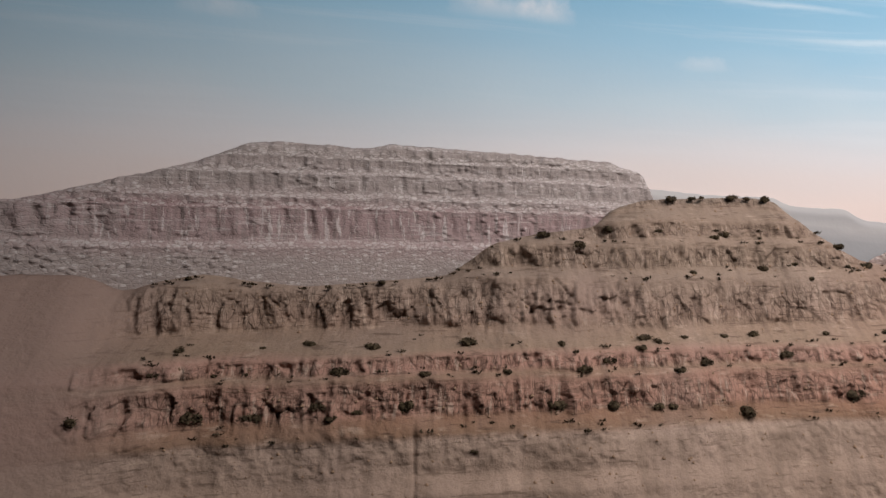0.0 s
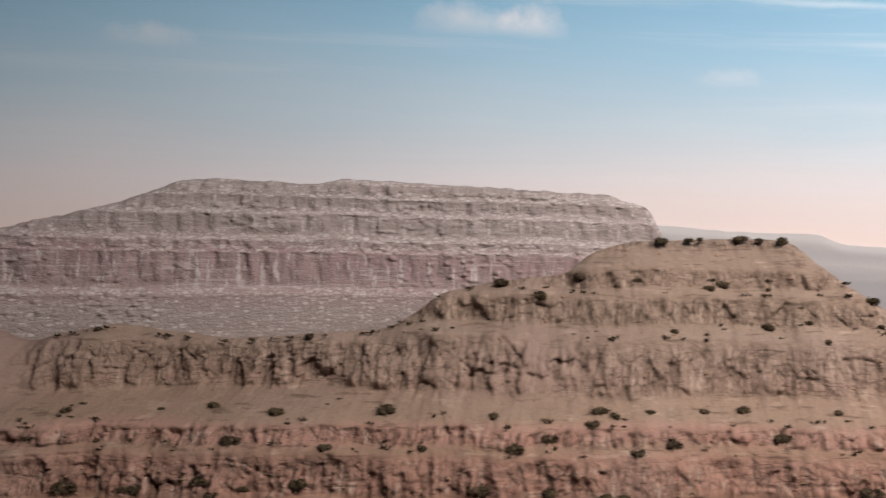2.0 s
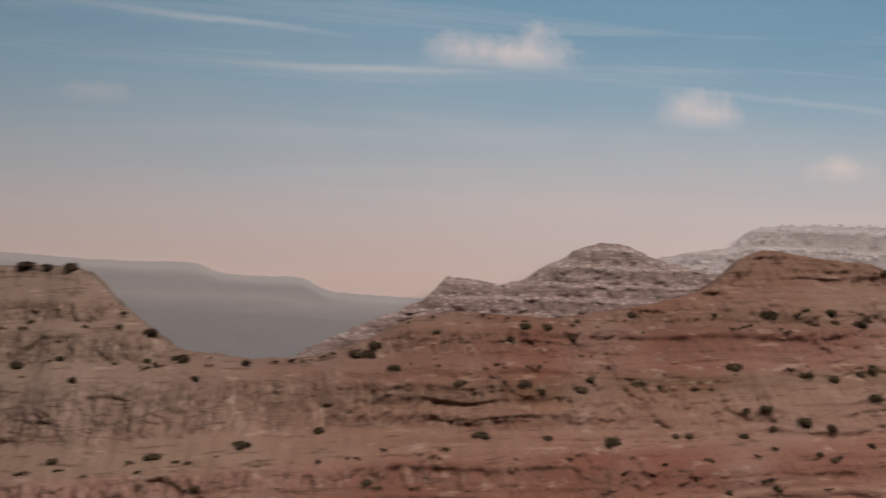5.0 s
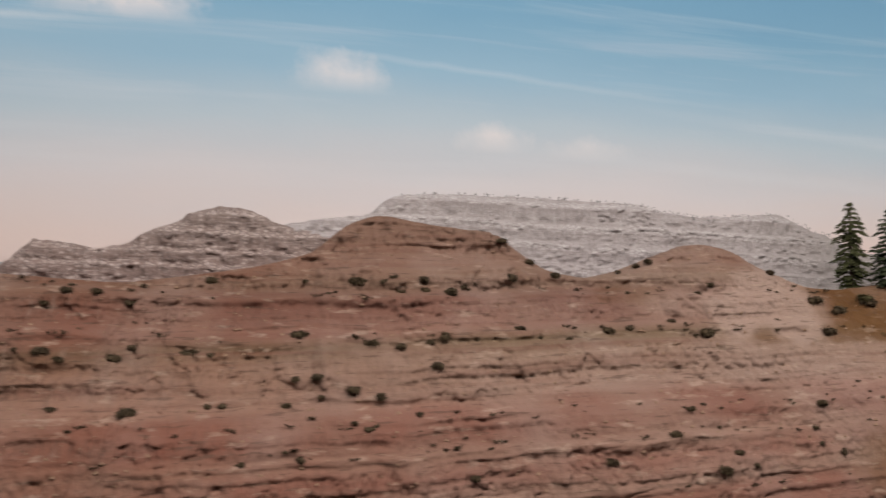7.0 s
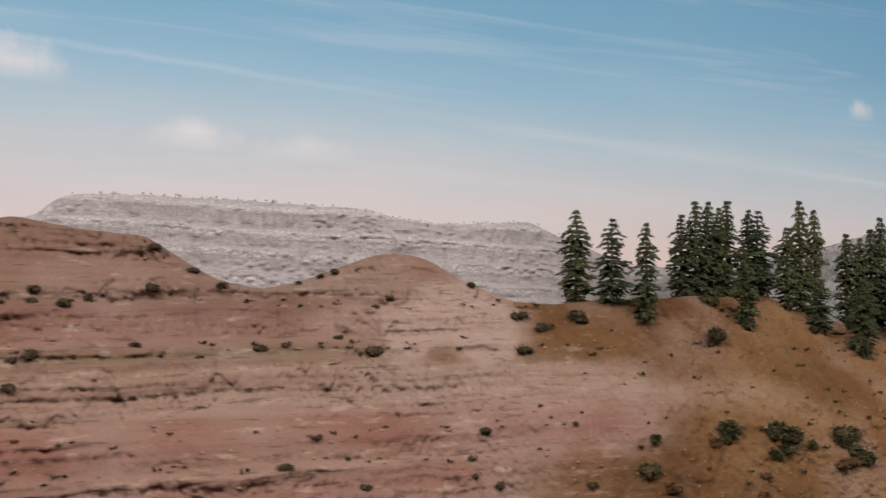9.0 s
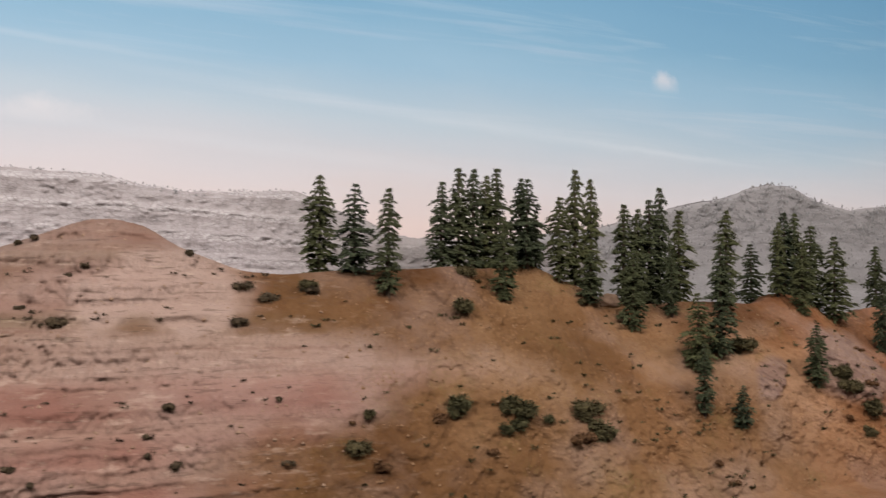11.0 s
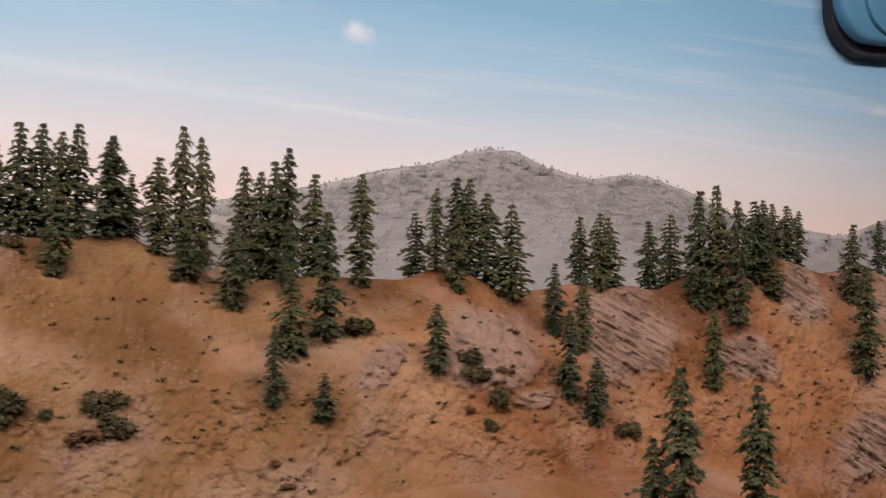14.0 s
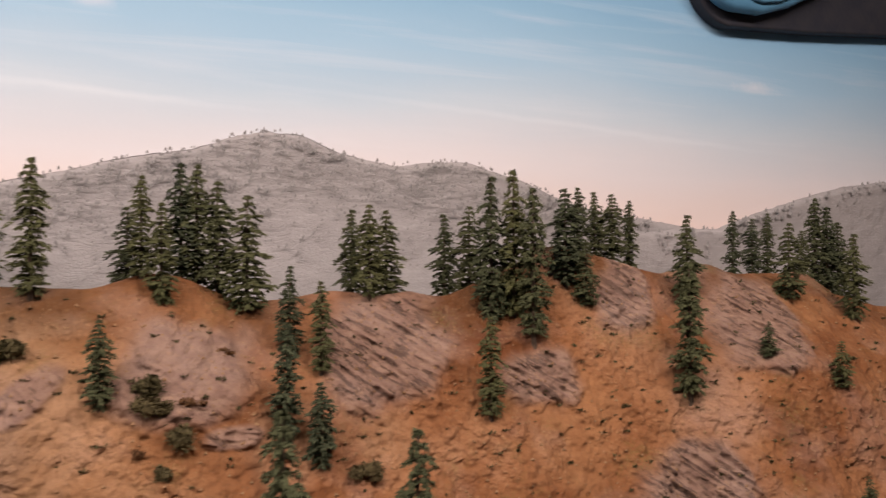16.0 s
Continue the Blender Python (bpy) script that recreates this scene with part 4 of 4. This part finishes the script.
DRY_SCRUB_c = [(0.605, 1.376, 0.0091), (0.622, 1.358, 0.0048), (0.641, 1.262, 0.0075), (0.672, 1.371, 0.0049), (0.677, 1.293, 0.0079), (0.703, 1.195, 0.0092), (0.752, 1.301, 0.0061), (0.789, 1.376, 0.0101), (0.801, 1.258, 0.0063), (0.803, 1.376, 0.0099), (0.812, 1.386, 0.0077), (0.832, 1.363, 0.0062), (0.881, 1.401, 0.0049), (0.903, 1.345, 0.0081), (0.921, 1.335, 0.0031), (0.923, 1.291, 0.0079), (0.94, 1.335, 0.0031), (0.956, 1.344, 0.005), (0.968, 1.392, 0.006), (0.979, 1.342, 0.0076), (0.991, 1.405, 0.0061), (0.995, 1.334, 0.0051), (0.997, 1.286, 0.0049), (1.02, 1.403, 0.0069), (1.049, 1.33, 0.0078), (1.054, 1.39, 0.0069), (1.063, 1.341, 0.006), (1.069, 1.279, 0.0086), (1.126, 1.335, 0.0101), (1.142, 1.415, 0.008)]
DRY_SCRUB_d = [(1.146, 1.282, 0.0063), (1.148, 1.332, 0.0054), (1.165, 1.283, 0.0057), (1.184, 1.231, 0.0042), (1.227, 1.24, 0.0043), (1.228, 1.279, 0.0058), (1.239, 1.306, 0.0052), (1.242, 1.23, 0.0061), (1.245, 1.352, 0.0089), (1.254, 1.415, 0.0052), (1.264, 1.308, 0.0066), (1.267, 1.287, 0.0052), (1.298, 1.264, 0.0045), (1.3, 1.295, 0.0084), (1.314, 1.258, 0.0056), (1.316, 1.415, 0.0102), (1.328, 1.343, 0.0095), (1.33, 1.286, 0.0077), (1.348, 1.414, 0.0058), (1.362, 1.42, 0.006), (1.363, 1.34, 0.0082), (1.37, 1.402, 0.005), (1.372, 1.268, 0.0058), (1.397, 1.342, 0.0068), (1.399, 1.404, 0.008), (1.401, 1.316, 0.008), (1.401, 1.416, 0.0088), (1.415, 1.347, 0.0101), (1.429, 1.204, 0.0068), (1.433, 1.399, 0.0087)]
DRY_SCRUB_e = [(1.454, 1.407, 0.0062), (1.456, 1.344, 0.0045), (1.513, 1.356, 0.0073), (1.522, 1.418, 0.0084), (1.522, 1.47, 0.0073), (1.539, 1.344, 0.004), (1.568, 1.442, 0.0068), (1.582, 1.342, 0.0041), (1.586, 1.211, 0.0072), (1.603, 1.423, 0.0083), (1.651, 1.348, 0.0092), (1.671, 1.236, 0.0068), (1.683, 1.353, 0.0064), (1.699, 1.429, 0.0039), (1.707, 1.26, 0.0058), (1.724, 1.196, 0.0086), (1.727, 1.437, 0.0054), (1.739, 1.239, 0.0045), (1.744, 1.361, 0.0058), (1.745, 1.445, 0.007), (1.759, 1.21, 0.0076), (1.768, 1.343, 0.01), (1.777, 1.195, 0.0051), (1.783, 1.345, 0.0101), (1.79, 1.399, 0.0067), (1.809, 1.41, 0.0067), (1.882, 1.231, 0.0061), (1.884, 1.212, 0.006), (1.902, 1.258, 0.0076), (1.91, 1.201, 0.0074)]
DRY_SCRUB_f = [(1.925, 1.427, 0.0063), (1.983, 1.344, 0.0114), (1.992, 1.386, 0.0134), (2.02, 1.371, 0.0126), (2.022, 1.26, 0.005), (2.028, 1.195, 0.0062), (2.07, 1.382, 0.0111)]
DRY_SCRUB = DRY_SCRUB_a + DRY_SCRUB_b + DRY_SCRUB_c + DRY_SCRUB_d + DRY_SCRUB_e + DRY_SCRUB_f
GREEN_SHRUBS_a = [(2.072, 1.383, 0.0114), (2.11, 1.196, 0.0122), (2.124, 1.238, 0.0069), (2.244, 1.234, 0.0145), (2.277, 1.352, 0.0159), (2.3, 1.402, 0.0133), (2.306, 1.211, 0.0145), (2.316, 1.228, 0.0191), (2.357, 1.217, 0.0096), (2.412, 1.224, 0.0139), (2.417, 1.222, 0.0181), (2.436, 1.196, 0.0209), (2.489, 1.362, 0.0075), (2.715, 1.297, 0.016), (2.723, 1.294, 0.0167), (2.854, 1.257, 0.0167), (2.868, 1.236, 0.0151), (2.879, 1.176, 0.0103), (2.893, 1.206, 0.0151), (3.084, 1.156, 0.0113), (3.094, 1.154, 0.0118)]
GREEN_SHRUBS = GREEN_SHRUBS_a
BROWN_SHRUBS_a = [(2.028, 1.195, 0.0059), (2.102, 1.232, 0.0055), (2.134, 1.184, 0.0081), (2.135, 1.185, 0.0135), (2.212, 1.232, 0.0105), (2.213, 1.229, 0.01), (2.275, 1.189, 0.007), (2.276, 1.191, 0.0064), (2.386, 1.2, 0.0117), (2.398, 1.197, 0.0148), (2.6, 1.156, 0.0079), (2.611, 1.132, 0.0091), (2.68, 1.152, 0.0069), (2.852, 1.2, 0.0082), (2.901, 1.248, 0.0076), (2.915, 1.246, 0.0062), (2.941, 1.294, 0.0053), (2.949, 1.292, 0.0074)]
BROWN_SHRUBS = BROWN_SHRUBS_a
# firs: place along the layout, depth, height of the tip
FIR_PLACES_a = [(2.093, 1.444, 1.537), (2.135, 1.415, 1.524), (2.176, 1.392, 1.517), (2.274, 1.473, 1.539), (2.303, 1.481, 1.561), (2.328, 1.488, 1.562), (2.35, 1.495, 1.554), (2.351, 1.422, 1.487), (2.369, 1.501, 1.566), (2.412, 1.484, 1.55), (2.412, 1.509, 1.554), (2.436, 1.507, 1.504), (2.47, 1.493, 1.526), (2.501, 1.503, 1.571), (2.507, 1.463, 1.443), (2.527, 1.5, 1.556), (2.566, 1.438, 1.444), (2.582, 1.496, 1.519), (2.602, 1.311, 1.311), (2.605, 1.494, 1.512), (2.625, 1.492, 1.527), (2.629, 1.365, 1.381), (2.639, 1.45, 1.446), (2.642, 1.491, 1.547), (2.663, 1.31, 1.254), (2.677, 1.381, 1.452), (2.68, 1.494, 1.512), (2.739, 1.453, 1.511), (2.814, 1.341, 1.335), (2.839, 1.524, 1.463)]
FIR_PLACES_b = [(2.855, 1.476, 1.497), (2.877, 1.445, 1.463), (2.902, 1.518, 1.518), (2.921, 1.518, 1.517), (2.923, 0.999, 1.221), (2.945, 0.988, 1.289), (2.945, 1.506, 1.495), (2.979, 1.488, 1.477), (3.005, 1.341, 1.325), (3.022, 1.427, 1.389), (3.04, 1.33, 1.262), (3.047, 1.006, 1.266), (3.054, 1.399, 1.371), (3.127, 1.551, 1.466), (3.141, 1.51, 1.47), (3.172, 1.537, 1.465), (3.257, 1.372, 1.326), (3.267, 1.569, 1.463), (3.299, 1.47, 1.508), (3.3, 1.555, 1.474), (3.332, 1.469, 1.518), (3.343, 1.431, 1.491), (3.417, 1.483, 1.496), (3.438, 1.463, 1.42), (3.446, 1.499, 1.5), (3.489, 1.529, 1.497), (3.516, 1.524, 1.494), (3.546, 1.377, 1.388), (3.557, 1.545, 1.487), (3.609, 1.471, 1.461)]
FIR_PLACES_c = [(3.682, 1.386, 1.309), (3.745, 1.274, 1.11), (3.776, 1.583, 1.477), (3.786, 1.361, 1.28), (3.827, 1.598, 1.466), (3.836, 1.521, 1.455), (3.869, 1.611, 1.477), (3.941, 1.494, 1.437), (3.959, 1.631, 1.448), (3.993, 1.636, 1.507), (4.026, 1.641, 1.492), (4.056, 1.647, 1.465)]
FIR_PLACES = FIR_PLACES_a + FIR_PLACES_b + FIR_PLACES_c

for x, z, r in DRY_SCRUB:
    shrub("scrub_bush", DRY, x, float(depth(x, min(z, float(crest(x)) - .001))) + .2 * r, z - .25 * r, r, "small dark dry scrub bush on a rock ledge", "scrub on the ledges")
for x, z, r in GREEN_SHRUBS:
    shrub("green_shrub", GREEN, x, float(depth(x, min(z, float(crest(x)) - .001))) + .2 * r, z - .2 * r, r, "olive-green leafy shrub on the brown slope", "green shrubs")
for x, z, r in BROWN_SHRUBS:
    shrub("brown_shrub", BROWN, x, float(depth(x, min(z, float(crest(x)) - .001))) + .2 * r, z - .2 * r, r, "withered brown shrub on the earth slope", "brown shrubs")


def ground(x, y):
    """The height of the scenery under a place in plan."""
    top = float(crest(x)) - .001
    if y >= float(depth(x, top)):
        return top - float(np.interp(y - float(depth(x, top)), (0, .028, .05, .08, .14, .22), (0, .004, .010, .022, .05, .10)))
    zs = np.linspace(.95, top, 240)
    return float(zs[np.argmax(depth(np.full(240, x), zs) >= y)])


for k, (x, y, tip) in enumerate(FIR_PLACES):  # rooted where the ground is
    y = min(y, float(wall_y(x)) - .045)
    z = ground(x, y) - .004
    size = tip - z
    kind = (1, 3)[k % 2] if size > .15 else (0, 1, 3, 2)[k * 3 % 4] if size > .085 else (2, 4)[k % 2]
    where = "the wooded crest" if y > float(crest_y(x)) else "the brown earth slope"
    fir(x, y, z, size, kind, ("tall" if size > .15 else "young" if size < .085 else "dark") + " green model fir with layered boughs on " + where, 1.0 if size > .18 else 1.38 if size < .085 else 1.22)

# a rounded boulder below the crest firs
bm = bmesh.new()
bmesh.ops.create_icosphere(bm, subdivisions=4, radius=1)
for v in bm.verts:
    n3 = noise.noise(v.co * 1.7) * .22 + noise.noise(v.co * 5) * .08
    v.co = v.co * (1 + n3)
    v.co.z = max(v.co.z, -.5)
by = float(depth(2.548, 1.366))
bmesh.ops.transform(bm, matrix=Matrix.Translation((2.548, by + .004, 1.366)) @ Matrix.Diagonal((.020, .014, .013, 1)), verts=bm.verts)
tagged(part("boulder", bm, BOULDER, None, "", True), "rounded tan boulder half sunk in the slope", "boulder")

# loose stones on the ledges and slopes
stone_rng = random.Random(91)


def loose_stones(name, label, count, x0, x1, material):
    verts, faces = [], []
    px = np.array([stone_rng.uniform(x0, x1) for _ in range(count)])
    pz = np.array([stone_rng.uniform(1.09, float(crest(x)) - .012) for x in px])
    py = depth(px, pz)
    for x, y, z in zip(px, py, pz):
        r = .0011 + .0022 * stone_rng.random() ** 3
        k = len(verts)
        turn = stone_rng.uniform(0, 3)
        for a in range(5):
            q = r * stone_rng.uniform(.75, 1.2)
            verts.append(Vector((x + q * math.cos(turn + a * 1.257), y + q * .8 * math.sin(turn + a * 1.257), z - r * .2)))
        verts += [Vector((x + stone_rng.uniform(-.3, .3) * r, y - .2 * r, z + r * .8)), Vector((x, y, z - r))]
        for a in range(5):
            faces += [(k + a, k + (a + 1) % 5, k + 5), (k + (a + 1) % 5, k + a, k + 6)]
    mesh = bpy.data.meshes.new(name)
    mesh.from_pydata(verts, [], faces)
    tagged(link(name, mesh, material), label, "stones", kind="stuff")


loose_stones("red_stones", "small loose stones fallen on the rock ledges", 1900, -.35, 2.1, BOULDER)
loose_stones("brown_stones", "small loose stones strewn over the earth slope", 2400, 2.1, 4.2, SOIL_STONE)

# dry tufts that nobody could count, thickest along the ledges
tuft_rng = random.Random(57)


def tufts(name, label, count, x0, x1, on_ledges, size, material):
    verts, faces = [], []
    px = np.array([tuft_rng.uniform(x0, x1) for _ in range(count)])
    if on_ledges:
        pz = np.array([tuft_rng.choice(LEDGES[2:7]) + abs(tuft_rng.gauss(.004, .007)) for _ in px]) - bedding(px, 1.28)
    else:
        pz = np.array([tuft_rng.uniform(1.10, float(crest(x)) - .006) for x in px])
    pz = np.minimum(pz, crest(px) - .003)
    for x, y, z in zip(px, depth(px, pz), pz):
        r = size * tuft_rng.uniform(.5, 1.5)
        for _ in range(9):
            a = Vector((x + tuft_rng.gauss(0, .35) * r, y + tuft_rng.gauss(0, .2) * r, z - .1 * r))
            b = a + Vector((tuft_rng.uniform(-.7, .7), tuft_rng.uniform(-.8, .4), tuft_rng.uniform(.3, .9))) * r
            blade(verts, faces, a, b, .22 * r, 0)
    mesh = bpy.data.meshes.new(name)
    mesh.from_pydata(verts, [], faces)
    tagged(link(name, mesh, material), label, "tufts", kind="stuff")


tufts("dry_tufts", "tiny dark dry tufts along the rock ledges", 400, -.38, 2.05, True, .0048, SCRUB)
tufts("grass_tufts", "tiny olive grass tufts on the earth slope", 480, 2.05, 4.1, False, .0052, GREEN_SCRUB)

# tiny far trees along the skylines of the distant hills
far_rng = random.Random(77)


def far_trees(name, label, top, x0, x1, count, spread, size, inset):
    verts, faces = [], []
    for _ in range(count):
        x = far_rng.uniform(x0, x1)
        down = abs(far_rng.gauss(0, spread))
        z = float(top(x)) - down
        y = float(wall_y(x)) - inset
        s = size * far_rng.uniform(.6, 1.3)
        w = s * far_rng.uniform(.28, .5)
        k = len(verts)
        verts += [Vector((x - w, y, z)), Vector((x, y - w, z)), Vector((x + w, y, z)), Vector((x + far_rng.uniform(-.2, .2) * w, y, z + s)), Vector((x - w * .7, y, z + s * .55)), Vector((x + w * .7, y, z + s * .6))]
        faces += [(k, k + 1, k + 5, k + 3, k + 4), (k + 1, k + 2, k + 5)]
    mesh = bpy.data.meshes.new(name)
    mesh.from_pydata(verts, [], faces)
    tagged(link(name, mesh, FAR_TREE), label, "far trees", kind="stuff")


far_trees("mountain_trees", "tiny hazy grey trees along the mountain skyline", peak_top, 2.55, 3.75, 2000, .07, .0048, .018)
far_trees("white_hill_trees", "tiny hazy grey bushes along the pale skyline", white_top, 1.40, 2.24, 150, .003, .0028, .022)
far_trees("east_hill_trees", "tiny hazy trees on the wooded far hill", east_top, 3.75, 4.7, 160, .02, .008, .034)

# the blue rounded fitting before the backdrop; a dark plate behind it stands for its shadow


def plate(outline, thickness, bevel):
    """An upright plate with rounded rims; the outline gives x and z."""
    bm = bmesh.new()
    front = bm.faces.new([bm.verts.new((x, 0, z)) for x, z in outline])
    made = bmesh.ops.extrude_face_region(bm, geom=[front])
    bmesh.ops.translate(bm, vec=(0, thickness, 0), verts=[v for v in made["geom"] if isinstance(v, bmesh.types.BMVert)])
    bmesh.ops.recalc_face_normals(bm, faces=bm.faces)
    rims = [e for e in bm.edges if abs(e.verts[0].co.y - e.verts[1].co.y) < 1e-6]
    bmesh.ops.bevel(bm, geom=rims, offset=bevel, segments=4, affect="EDGES", profile=.6)
    return bm


def corner(x, z, r, a0, a1):
    return [(x + r * math.cos(radians(a)), z + r * math.sin(radians(a))) for a in np.linspace(a0, a1, 9)]


def fix_up(bm, y):
    """Turns a plate to the run of the backdrop and sets it at its depth."""
    bmesh.ops.transform(bm, matrix=Matrix.Translation((3.942, y + .005, .025)) @ Matrix.Rotation(radians(7), 4, "Z") @ Matrix.Translation((-3.9, 0, 0)), verts=bm.verts)
    return bm


# dark plate in the shape of the fitting's shaded underside and cast shadow
bm = plate([(3.806, 2.35)] + corner(3.900, 1.922, .094, 180, 265) + [(4.10, 1.840), (4.355, 1.862), (4.95, 1.915), (4.95, 2.35)], .03, .006)
fitting = tagged(part("blue_fitting", fix_up(bm, 1.785), FITTING_SHADE, None, "", True), "rounded sky-blue fitting, with its underside shade and cast shadow made as a dark plate", "ceiling fitting")
bm = plate([(3.797, 2.33)] + corner(3.895, 1.948, .098, 180, 262) + [(3.955, 1.852), (4.03, 1.874), (4.14, 1.925), (4.40, 2.05), (4.80, 2.26)], .035, .016)
part("shell", fix_up(bm, 1.748), BLUE_PAINT, fitting, "glossy sky-blue shell", True)
bm = plate([(3.862, 2.31)] + corner(3.948, 1.954, .086, 180, 268) + [(3.99, 1.876), (4.11, 1.928), (4.38, 2.06), (4.74, 2.25)], .014, .004)
part("face_panel", fix_up(bm, 1.738), BLUE_PAINT, fitting, "raised sky-blue panel with a bright rim", True)
